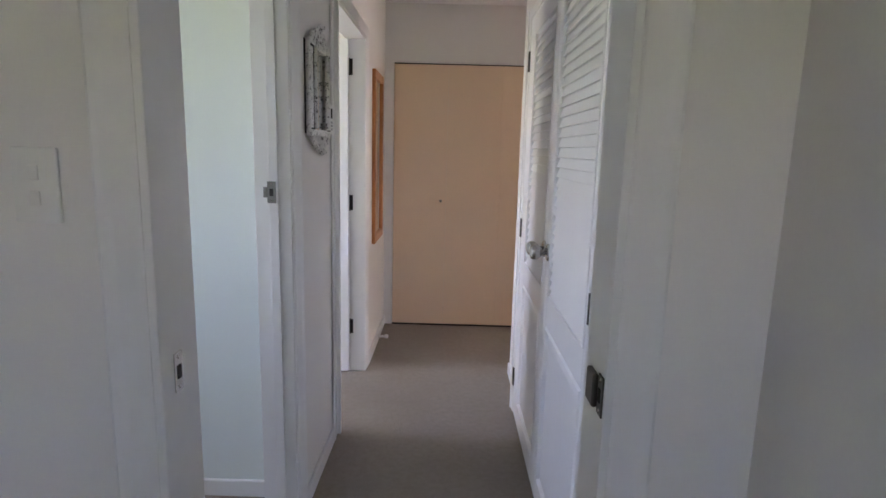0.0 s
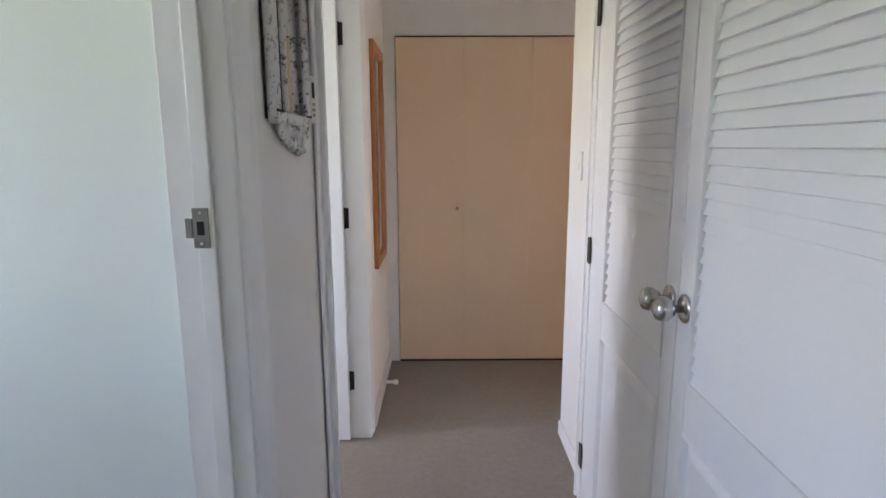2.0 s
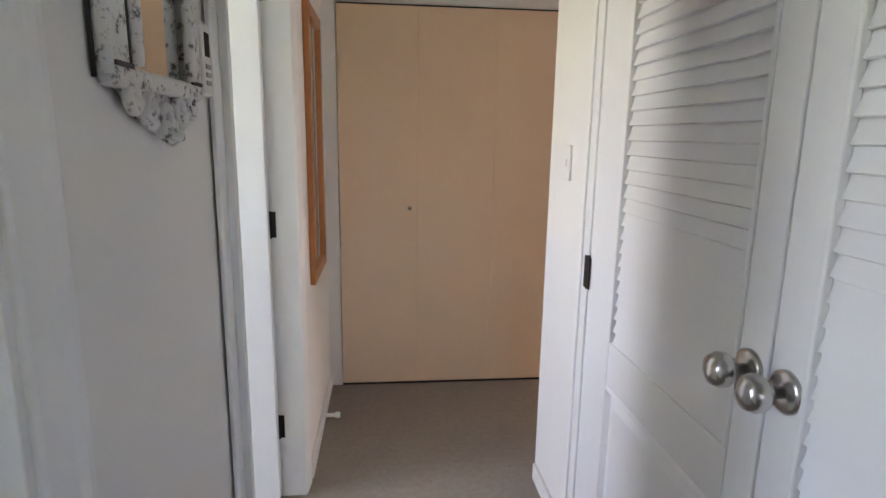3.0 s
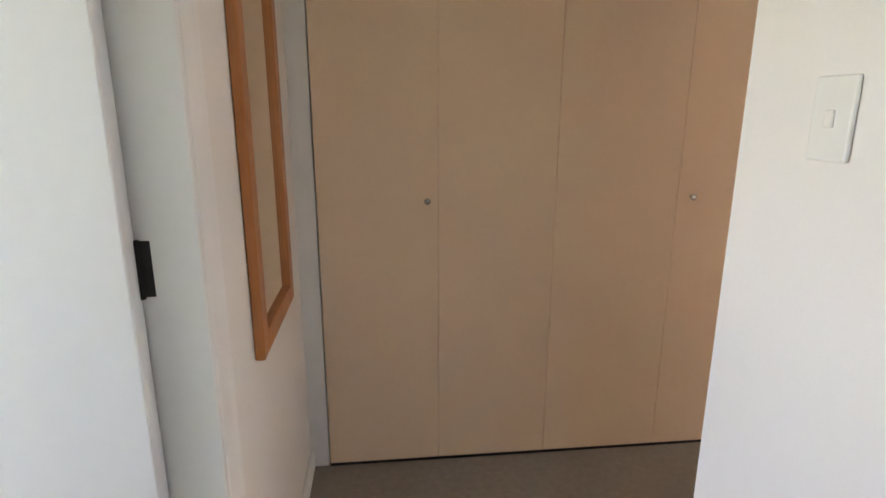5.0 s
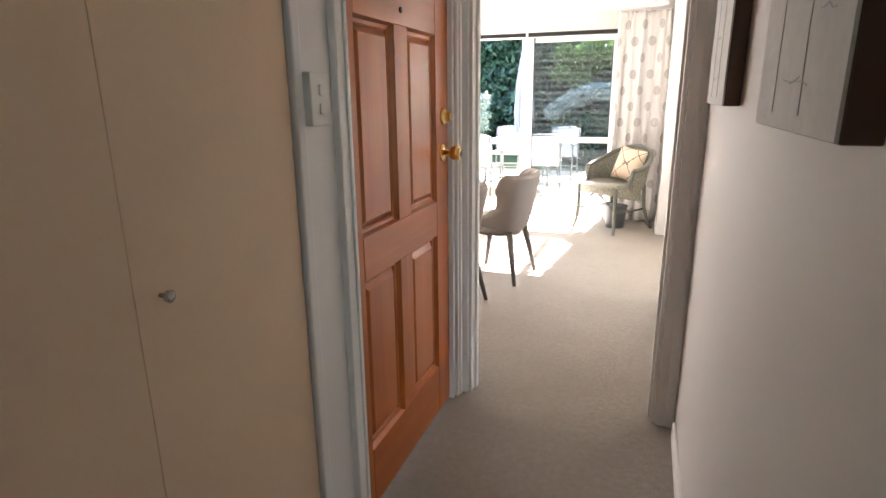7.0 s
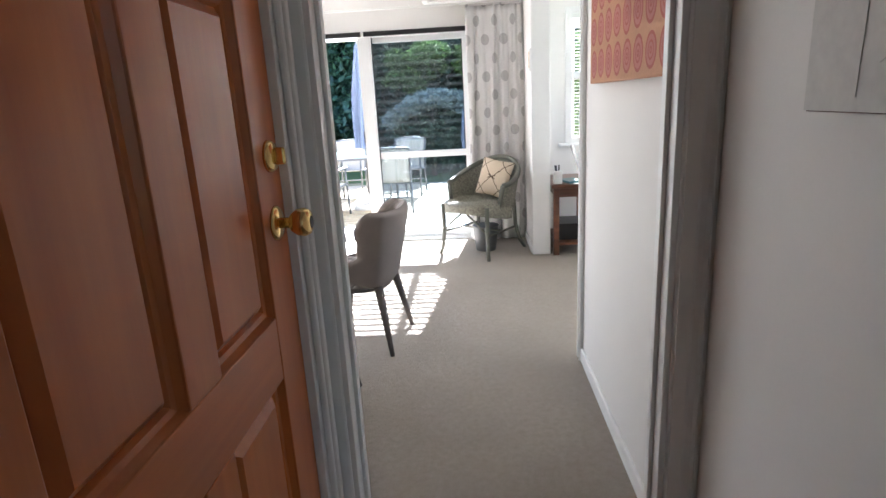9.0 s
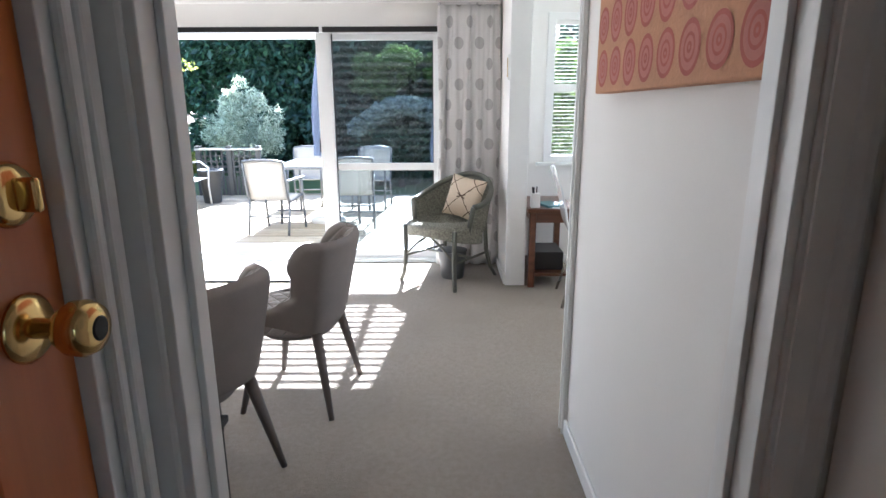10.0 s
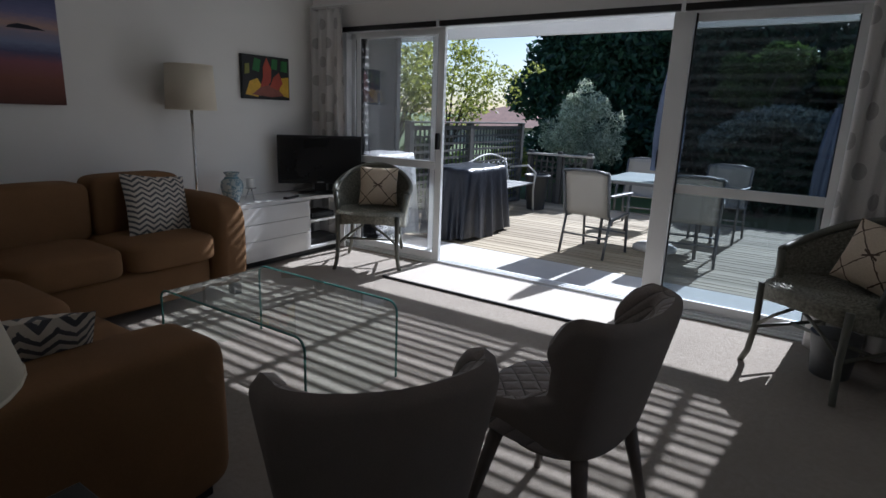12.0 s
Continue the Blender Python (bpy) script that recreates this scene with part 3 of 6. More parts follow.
for sx in (-1, 1):
    part("frame_side", Geo().box(sx * 0.145 - 0.026, sx * 0.145 + 0.026, -0.022, 0, -0.16, 0.16), DISTRESS, orn, bevel=0.006)
    part("bead", Geo().tube([(sx * 0.108, -0.026, -0.15), (sx * 0.108, -0.026, 0.15)], 0.009, 8), DISTRESS, orn, smooth=True)
    part("outer_bead", Geo().tube([(sx * 0.172, -0.012, -0.165), (sx * 0.172, -0.012, 0.165)], 0.011, 8), DISTRESS, orn, smooth=True)
for sz in (-1, 1):
    part("frame_rail", Geo().box(-0.172, 0.172, -0.024, 0, sz * 0.165 - 0.014, sz * 0.165 + 0.014), DISTRESS, orn, bevel=0.006)
    crest = Geo()
    for cx, cz, r in ((0, 0.215, 0.030), (-0.06, 0.200, 0.026), (0.06, 0.200, 0.026), (-0.115, 0.188, 0.020), (0.115, 0.188, 0.020)):
        crest.tube([(cx + r * math.cos(a) * (1 - a / 14), -0.018, sz * (cz + r * math.sin(a) * (1 - a / 14))) for a in (i * 0.45 for i in range(22))], 0.008, 7)
    crest.lathe([(0.001, 0), (0.014, 0.006), (0.016, 0.012), (0.006, 0.03)], 10, pose(0, -0.012, sz * 0.238, 90, 0, 0))
    crest.prism([(-0.13, sz * 0.176), (0.13, sz * 0.176), (0.07, sz * 0.214), (0, sz * 0.236), (-0.07, sz * 0.214)], -0.012, 0)
    part("crest", crest, DISTRESS, orn, "carved scroll crest", smooth=True)
WORN = plain("worn_black_edge", (0.035, 0.032, 0.03), 0.6, var=0.3, fine=90)
for sx in (-1, 1):
    part("worn_line", Geo().box(sx * 0.121 - 0.0022, sx * 0.121 + 0.0022, -0.0232, -0.0215, -0.15, 0.15), WORN, orn)
    part("worn_line", Geo().box(sx * 0.183 - 0.002, sx * 0.183 + 0.002, -0.006, -0.001, -0.17, 0.17), WORN, orn)
    for z in (-0.151, 0.151):
        part("worn_line", Geo().box(sx * 0.145 - 0.026, sx * 0.145 + 0.026, -0.0255, -0.0215, z - 0.003, z + 0.003), WORN, orn)
part("mirror_glass", Geo().box(-0.118, 0.118, -0.012, -0.004, -0.152, 0.152), MIRROR, orn)

CANVAS_PALE = plain("pale_sketch_canvas", (0.70, 0.69, 0.66), 0.8, var=0.12, fine=45, coarse=9, relief=0.3)
DARKFRAME = wood("dark_brown_edge", (0.075, 0.036, 0.022), (0.14, 0.072, 0.045), 0.5, 20, 2)
INK = plain("grey_ink", (0.50, 0.50, 0.49), 0.8)
PENCIL = plain("faint_pencil", (0.55, 0.545, 0.53), 0.85)


def sketch(x0, x1, z0, z1, bars):
    ob = thing("canvas_print", "pale line-drawn canvas print with deep dark brown edges", "picture")
    part("edge", Geo().box(x0, x1, 3.962, 3.995, z0, z1), DARKFRAME, ob, bevel=0.002)
    part("canvas_face", Geo().box(x0 + 0.002, x1 - 0.002, 3.995, 3.9985, z0 + 0.002, z1 - 0.002), CANVAS_PALE, ob)
    r = random.Random(int(x0 * 100))
    for i in range(bars):
        x, z = r.uniform(x0 + 0.03, x1 - 0.16), r.uniform(z0 + 0.03, z1 - 0.05)
        w = r.uniform(0.05, 0.13)
        pts = [(x + w * k / 4, 3.9987, z + r.uniform(-0.004, 0.004)) for k in range(5)]
        part("drawn_line", Geo().tube(pts, 0.0007, 5), PENCIL, ob)
    for x in (x0 + 0.36 * (x1 - x0), x0 + 0.7 * (x1 - x0)):
        part("drawn_line", Geo().tube([(x + r.uniform(-0.004, 0.004), 3.9987, z0 + 0.02 + k * 0.09) for k in range(6)], 0.0007, 5), PENCIL, ob)


sketch(2.50, 2.88, 1.263, 1.82, 10)
sketch(1.635, 2.04, 1.246, 1.85, 12)

# ---- glass wall of the living room ----
RUBBER = plain("black_seal", (0.02, 0.02, 0.02), 0.6)
slider = thing("glass_door", "white aluminium sliding glass doors, one leaf slid open", "sliding door", kind="structure")
part("frame_head", Geo().box(GX + 0.01, GX + 0.12, 4.46, 8.24, 1.885, 1.93), ALU, slider, bevel=0.003)
part("frame_jamb", Geo().box(GX + 0.01, GX + 0.12, 8.185, 8.24, 0.03, 1.885), ALU, slider, bevel=0.003)
part("frame_jamb", Geo().box(GX + 0.01, GX + 0.12, 4.46, 4.505, 0.03, 1.885), ALU, slider, bevel=0.003)
part("sill", Geo().box(GX - 0.005, GX + 0.13, 4.46, 8.24, 0.0, 0.012).box(GX + 0.02, GX + 0.035, 4.46, 8.24, 0.012, 0.03).box(GX + 0.06, GX + 0.075, 4.46, 8.24, 0.012, 0.03).box(GX + 0.1, GX + 0.13, 4.46, 8.24, 0.012, 0.028), ALU, slider, bevel=0.002)


def leaf(name, x, y0, y1, s0, s1, label, glass=GLASS):
    """One framed pane with a middle rail; s0, s1: widths of its two stiles."""
    lf = part(name, Geo().box(x, x + 0.034, y0, y0 + s0, 0.032, 1.884), ALU, slider, label, bevel=0.003)
    part("stile", Geo().box(x, x + 0.034, y1 - s1, y1, 0.032, 1.884), ALU, lf, bevel=0.003)
    for z0, z1 in ((0.032, 0.095), (0.792, 0.852), (1.835, 1.884)):
        part("rail", Geo().box(x, x + 0.034, y0 + s0, y1 - s1, z0, z1), ALU, lf, bevel=0.003)
    for z0, z1 in ((0.095, 0.792), (0.852, 1.835)):
        for a, b in ((y0 + s0, y0 + s0 + 0.007), (y1 - s1 - 0.007, y1 - s1)):
            part("seal", Geo().box(x + 0.008, x + 0.026, a, b, z0, z1), RUBBER, lf)
        pane = part("pane", Geo().box(x + 0.014, x + 0.019, y0 + s0 + 0.006, y1 - s1 - 0.006, z0 - 0.002, z1 + 0.002), glass, lf)
        pane.visible_shadow = False
    return lf


leaf("fixed_leaf", GX + 0.072, 4.505, 5.44, 0.045, 0.06, "fixed glazed leaf with dark tinted glass", GLASS_TINT)
leaf("end_leaf", GX + 0.072, 7.26, 8.186, 0.05, 0.05, "fixed glazed leaf by the corner")
op = leaf("sliding_leaf", GX + 0.024, 7.165, 8.08, 0.062, 0.045, "slid-back glazed leaf with a black handle")
part("handle", Geo().box(GX - 0.012, GX + 0.024, 7.182, 7.212, 0.955, 1.085), BLACK, op, "black pull handle", bevel=0.006)
part("meeting_stile", Geo().box(GX + 0.024, GX + 0.06, 5.37, 5.49, 0.032, 1.884), ALU, slider, "wide white meeting stile", bevel=0.003)
part("latch", Geo().box(GX + 0.018, GX + 0.045, 5.488, 5.497, 0.95, 1.06), BLACK, slider, bevel=0.002)
part("catch_seal", Geo().box(GX + 0.062, GX + 0.07, 5.36, 5.44, 0.032, 1.884), RUBBER, slider)
blind = thing("blind_rail", "long black blind rail above the glass doors", "blind", kind="structure")
part("rail", Geo().box(GX - 0.035, GX - 0.002, 4.48, 8.215, 1.886, 1.926), BLACK, blind, bevel=0.004)
for y in (5.43, 7.2):
    part("bracket", Geo().box(GX - 0.040, GX - 0.002, y - 0.012, y + 0.012, 1.882, 1.935), ALU, blind, bevel=0.002)

# pale mat along the open doorway
MATM = plain("pale_threshold_mat", (0.50, 0.45, 0.39), 0.9, var=0.06, fine=220, relief=0.6, dist=0.003)
mat = thing("door_mat", "thin pale carpet mat along the open glass doors", "mat")
part("mat_top", Geo().box(6.735, 7.285, 5.45, 7.27, 0.0, 0.012), MATM, mat, bevel=0.003)
part("edging", Geo().box(6.722, 6.737, 5.45, 7.27, 0.0, 0.016), RUBBER, mat, bevel=0.002)


# ---- curtains ----
def dotted_mat():
    m, nt, p = nodes_of("dotted_curtain_cloth")
    uv = nt.nodes.new("ShaderNodeUVMap")
    sp = nt.nodes.new("ShaderNodeSeparateXYZ")
    nt.links.new(uv.outputs["UV"], sp.inputs[0])

    def op2(kind, a, b=None):
        n = nt.nodes.new("ShaderNodeMath")
        n.operation = kind
        for sock, v in zip(n.inputs, (a, b)):
            if v is None:
                continue
            if isinstance(v, (int, float)):
                sock.default_value = v
            else:
                nt.links.new(v, sock)
        return n.outputs[0]

    gx, gz = op2("MULTIPLY", sp.outputs[0], 1 / 0.25), op2("MULTIPLY", sp.outputs[1], 1 / 0.155)
    row = op2("FLOOR", gz)
    shift = op2("MULTIPLY", op2("MODULO", row, 2.0), 0.5)
    fx, fz = op2("SUBTRACT", op2("FRACT", op2("ADD", gx, shift)), 0.5), op2("SUBTRACT", op2("FRACT", gz), 0.5)
    d = op2("SQRT", op2("ADD", op2("MULTIPLY", fx, fx), op2("MULTIPLY", op2("MULTIPLY", fz, fz), 0.384)))
    inside = op2("LESS_THAN", d, 0.185)
    weave = noise_tex(nt, coords(nt, (1, 1, 3)), 160.0, 2.0)
    base = ramp(nt, weave, [(0.3, (0.58, 0.565, 0.55)), (0.7, (0.70, 0.685, 0.67))])
    dots = ramp(nt, weave, [(0.3, (0.37, 0.355, 0.35)), (0.7, (0.46, 0.445, 0.44))])
    nt.links.new(mixed(nt, base, dots, inside), p.inputs["Base Color"])
    p.inputs["Roughness"].default_value = 0.85
    p.inputs["Sheen Weight"].default_value = 0.2
    bump(nt, p, weave, 0.25, 0.002)
    return m


CURTAIN = dotted_mat()


def curtain(name, label, y0, y1, z0, z1, x, folds, spread):
    """A pleated drape along the glass wall, pinched at the top and wider below."""
    ob = thing(name, label, "curtain", pose(x, (y0 + y1) / 2, z0))
    nu, nv, w = folds * 10, 24, (y1 - y0)

    def fn(u, v):
        amp = (0.012 + 0.017 * min(1, (1 - v) * 2.2)) * (0.75 + 0.5 * math.sin(u * 13 + 2))
        yy = (u - 0.5) * w * (1 + spread * (1 - v) ** 0.8) + 0.008 * math.sin(v * 7 + u * 20)
        ph = u * folds * 2 * math.pi + 0.5 * math.sin(v * 3 + u * 9)
        return (amp * math.sin(ph) + 0.006 * math.sin(2.3 * ph + v * 4), yy, v * (z1 - z0))

    g = Geo().sheet(nu, nv, fn)
    me = g.mesh("drape")
    layer = me.uv_layers.new(name="UVMap")
    idx = [0] * len(me.loops)
    me.loops.foreach_get("vertex_index", idx)
    flat = []
    for i in idx:
        flat += [(i % (nu + 1)) / nu * w * 1.6, (i // (nu + 1)) / nv * (z1 - z0)]
    layer.data.foreach_set("uv", flat)
    part("drape", me, CURTAIN, ob, smooth=True, thick=0.003)
    part("heading", Geo().box(-0.012, 0.012, -w / 2, w / 2, z1 - z0 - 0.012, z1 - z0 + 0.004), CURTAIN, ob)
    return ob


curtain("curtain", "pale grey curtain with darker grey dots beside the glass doors", 4.03, 4.50, 0.012, 2.085, 7.21, 5, 0.10)
curtain("curtain", "pale grey dotted curtain in the corner by the television", 8.14, 8.50, 0.012, 2.085, 7.21, 4, 0.04)
rod = thing("curtain_track", "white curtain track above the glass doors", "curtain track", kind="structure")
part("track", Geo().box(7.20, 7.222, 4.02, 8.54, 2.090, 2.105), PLASTIC, rod, bevel=0.002)
for y in (5.0, 5.9, 6.9, 8.4):
    part("bracket", Geo().box(7.20, GX, y - 0.01, y + 0.01, 2.105, 2.115), PLASTIC, rod)

# heat pump over the doors
hp = thing("heat_pump", "white wall-mounted heat pump above the glass doors", "heat pump")
part("body", Geo().prism([(7.08, 2.115), (7.30, 2.11), (7.30, 2.34), (7.13, 2.34), (7.085, 2.285)], 4.06, 4.87), PLASTIC, hp, bevel=0.012, segs=3)
part("flap", Geo().box(7.075, 7.19, 4.11, 4.82, 2.102, 2.113), PLASTIC, hp, bevel=0.003)
part("indicator", Geo().box(7.076, 7.081, 4.16, 4.20, 2.135, 2.141), INK, hp)

# thermometer and trims of the wide opening
th = thing("thermometer", "slim white wall thermometer on the wall end", "thermometer")
part("back_plate", Geo().box(6.66, 6.71, 4.006, 4.018, 1.49, 1.66), PLASTIC, th, bevel=0.003)
part("scale_strip", Geo().box(6.677, 6.693, 4.018, 4.022, 1.51, 1.64), BRASS, th, bevel=0.001)
open_trim = thing("opening_trim", "white painted trim round the wide opening to the study", "trim", kind="structure")
part("upright", Geo().box(4.67, 4.69, 3.855, 3.99, 0, 2.08), TRIM, open_trim, bevel=0.003)
part("upright_face", Geo().box(4.628, 4.67, 3.97, 3.984, 0, 2.12).box(4.628, 4.642, 3.984, 3.99, 0, 2.12), TRIM, open_trim, bevel=0.003)
part("upright", Geo().box(6.63, 6.65, 3.862, 4.008, 0, 2.08), TRIM, open_trim, bevel=0.003)
part("lintel", Geo().box(4.69, 6.63, 3.862, 3.985, 2.06, 2.08), TRIM, open_trim, bevel=0.003)

# woven artwork with ringed circles
ARTBASE = plain("terracotta_weave", (0.54, 0.275, 0.15), 0.85, var=0.12, fine=120, coarse=14, relief=0.6, dist=0.003)
ARTRING = plain("dull_red_rings", (0.42, 0.115, 0.085), 0.85, var=0.15, fine=120, coarse=14, relief=0.5)
ARTPINK = plain("pink_discs", (0.50, 0.19, 0.15), 0.85, var=0.12, fine=120, relief=0.5)
art = thing("textile_art", "terracotta fabric wall art with rows of red ringed circles", "picture")
AX0, AX1, AZ0, AZ1, AY = 3.365, 4.30, 1.337, 2.06, 4.020
part("canvas", Geo().box(AX0, AX1, 3.972, AY, AZ0, AZ1), ARTBASE, art, bevel=0.004)
rr = random.Random(5)
for i in range(8):
    for j in range(6):
        cx, cz = AX0 + 0.066 + i * 0.114 + (j % 2) * 0.012, AZ0 + 0.066 + j * 0.114
        e = rr.uniform(1.0, 1.16)
        for r0, r1, mt, off in ((0.038, 0.047, ARTRING, 0.0010), (0.0, 0.038, ARTPINK, 0.0006), (0.019, 0.025, ARTRING, 0.0012), (0.004, 0.010, ARTRING, 0.0012)):
            n = 28
            vs = [(cx + r * math.cos(2 * math.pi * k / n), AY + off, cz + r * e * math.sin(2 * math.pi * k / n)) for r in (max(r0, 0.0005), r1) for k in range(n)]
            part("ring", Geo().add(vs, [(k, (k + 1) % n, (k + 1) % n + n, k + n) for k in range(n)]), mt, art)


# ---- dining chairs ----
def quilt_mat(name, color, line):
    m, nt, p = nodes_of(name)
    v = coords(nt)
    sp = nt.nodes.new("ShaderNodeSeparateXYZ")
    nt.links.new(v, sp.inputs[0])
    hs = []
    for sgn in (1, -1):
        a = nt.nodes.new("ShaderNodeMath")
        a.operation = "MULTIPLY_ADD"
        nt.links.new(sp.outputs[0], a.inputs[0])
        a.inputs[1].default_value = sgn * 1.0
        s2 = nt.nodes.new("ShaderNodeMath")
        s2.operation = "MULTIPLY"
        nt.links.new(sp.outputs[1], s2.inputs[0])
        s2.inputs[1].default_value = 1.0
        s3 = nt.nodes.new("ShaderNodeMath")
        s3.operation = "SUBTRACT"
        nt.links.new(s2.outputs[0], s3.inputs[0])
        nt.links.new(sp.outputs[2], s3.inputs[1])
        nt.links.new(s3.outputs[0], a.inputs[2])
        b = nt.nodes.new("ShaderNodeMath")
        b.operation = "MULTIPLY"
        nt.links.new(a.outputs[0], b.inputs[0])
        b.inputs[1].default_value = math.pi / 0.075
        c = nt.nodes.new("ShaderNodeMath")
        c.operation = "SINE"
        nt.links.new(b.outputs[0], c.inputs[0])
        d = nt.nodes.new("ShaderNodeMath")
        d.operation = "ABSOLUTE"
        nt.links.new(c.outputs[0], d.inputs[0])
        hs.append(d.outputs[0])
    mn = nt.nodes.new("ShaderNodeMath")
    mn.operation = "MINIMUM"
    nt.links.new(hs[0], mn.inputs[0])
    nt.links.new(hs[1], mn.inputs[1])
    wv = noise_tex(nt, v, 190.0, 2.0)
    base = ramp(nt, wv, [(0.3, tuple(c * 0.86 for c in color)), (0.7, tuple(c * 1.12 for c in color))])
    # crease shade is put into the colour, darker along the quilting dips
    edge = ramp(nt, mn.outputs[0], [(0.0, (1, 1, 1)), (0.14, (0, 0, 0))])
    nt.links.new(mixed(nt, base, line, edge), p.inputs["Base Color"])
    p.inputs["Roughness"].default_value = 0.9
    p.inputs["Sheen Weight"].default_value = 0.2
    sq = nt.nodes.new("ShaderNodeMath")
    sq.operation = "POWER"
    sq.inputs[1].default_value = 0.5
    nt.links.new(mn.outputs[0], sq.inputs[0])
    bump(nt, p, sq.outputs[0], 0.9, 0.012)
    return m


CHAIRCLOTH = plain("warm_grey_weave", (0.235, 0.203, 0.182), 0.92, var=0.1, fine=240, coarse=7, relief=0.35, spec=0.2)
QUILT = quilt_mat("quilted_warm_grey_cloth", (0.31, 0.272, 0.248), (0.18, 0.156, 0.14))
CHAIRLEG = plain("dark_taupe_leg", (0.125, 0.105, 0.092), 0.5, var=0.1)


def dining_chair(m):
    """A wing-backed upholstered chair; local: faces -y, stands on z = 0."""
    ch = thing("dining_chair", "warm grey upholstered wing-back dining chair with quilted inside", "chair", m, "dining chairs")

    REACH = [(0.0, 0.33), (0.18, 0.30), (0.32, 0.15), (0.45, 0.085), (0.65, 0.09), (0.85, 0.115), (1.0, 0.105)]

    def reach(v):
        for (a, p), (b, q) in zip(REACH, REACH[1:]):
            if v <= b:
                k = (v - a) / (b - a)
                return p + (q - p) * k * k * (3 - 2 * k)
        return REACH[-1][1]

    def shell(off):
        def fn(u, v):
            s = (u - 0.5) * 2                                   # -1..1 round the back
            a = abs(s)
            z = 0.36 + v * 0.42
            half = 0.162 + 0.04 * v + off
            t = min(1, a / 0.62)                                # across the back, then forward along the wing
            x = half * math.sin(t * math.pi / 2) ** 0.9
            y = 0.115 + 0.085 * v - 0.07 * (1 - math.cos(t * math.pi / 2)) + off
            if a > 0.62:
                k = (a - 0.62) / 0.38
                y -= k * reach(v)
                x += 0.022 * math.sin(k * 2.0) * v - 0.01 * k * (1 - v)
            z -= 0.012 * (1 - a) ** 2 * v
            z -= 0.075 * max(0, (a - 0.74) / 0.26) ** 2 * v ** 2
            return (math.copysign(x, s), y, z)
        return fn

    def skin(side):
        def fn(u, v):
            eu, ev = abs(u - 0.5) * 2, abs(v - 0.5) * 2
            full = ((1 - eu ** 14) * (1 - ev ** 10)) ** 0.5     # rounds off towards the rim and the wing edges
            return shell(side * 0.029 * full)(u, v)
        return fn

    part("back_shell", Geo().sheet(56, 28, skin(1)), CHAIRCLOTH, ch, "plain warm grey outer shell", smooth=True)
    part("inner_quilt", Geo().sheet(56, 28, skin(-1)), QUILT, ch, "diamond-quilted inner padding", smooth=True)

    def pad(u, v):
        th, r = u * 2 * math.pi, math.sin(v * math.pi)
        c, s = math.cos(th), math.sin(th)
        k = (abs(c) ** 3.2 + abs(s) ** 3.2) ** (-1 / 3.2)
        z = 0.40 - 0.055 * math.cos(v * math.pi)
        rr_ = min(1, r * 1.7) ** 0.7
        return (0.188 * k * c * rr_, -0.085 + 0.195 * k * s * rr_, z)

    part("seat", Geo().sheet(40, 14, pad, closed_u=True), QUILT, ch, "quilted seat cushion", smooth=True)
    part("seat_base", Geo().lathe([(0.09, 0.315), (0.16, 0.33), (0.185, 0.36), (0.188, 0.385)], 28, pose(0, -0.055, 0)), CHAIRCLOTH, ch, smooth=True)
    for sx in (-1, 1):
        for y0, y1 in ((-0.17, -0.245), (0.09, 0.160)):
            part("leg", Geo().tube([(sx * 0.15, y0, 0.365), (sx * 0.218, y1, 0.0)], [0.024, 0.012], 12), CHAIRLEG, ch, "dark tapered leg", smooth=True)
    return ch


dining_chair(pose(4.98, 5.08, 0, 0, 0, 172))
dining_chair(pose(4.34, 5.325, 0, 0, 0, 144))


# ---- wicker armchairs ----
def wicker_mat():
    m, nt, p = nodes_of("grey_green_wicker")
    v = coords(nt)
    w1, n = noise_tex(nt, v, 70.0, 3.0), noise_tex(nt, v, 9.0, 3.0)
    c = ramp(nt, w1, [(0.3, (0.12, 0.115, 0.088)), (0.7, (0.37, 0.355, 0.285))])
    c = mixed(nt, c, (0.19, 0.183, 0.145), ramp(nt, n, [(0.4, (0, 0, 0)), (0.7, (0.5, 0.5, 0.5))]))
    nt.links.new(c, p.inputs["Base Color"])
    p.inputs["Roughness"].default_value = 0.6
    bump(nt, p, w1, 0.4, 0.002)
    return m


WICKER = wicker_mat()
CANE = plain("grey_green_cane", (0.13, 0.13, 0.105), 0.5, var=0.2, fine=50)


def cushion_geo(w, h, t, puff=2.4):
    """A plump square cushion standing in the local xz plane."""
    def fn(sgn):
        def f(u, v):
            a, b = (u - 0.5) * 2, (v - 0.5) * 2
            d = max(0.0, (1 - abs(a) ** puff) * (1 - abs(b) ** puff)) ** 0.5
            pinch = 1 - 0.07 * (1 - abs(a)) * (abs(b) ** 4) - 0.0
            pinch2 = 1 - 0.07 * (1 - abs(b)) * (abs(a) ** 4)
            return (a * w / 2 * pinch2, sgn * t / 2 * d, b * h / 2 * pinch)
        return f
    return Geo().sheet(18, 18, fn(-1)).sheet(18, 18, fn(1))


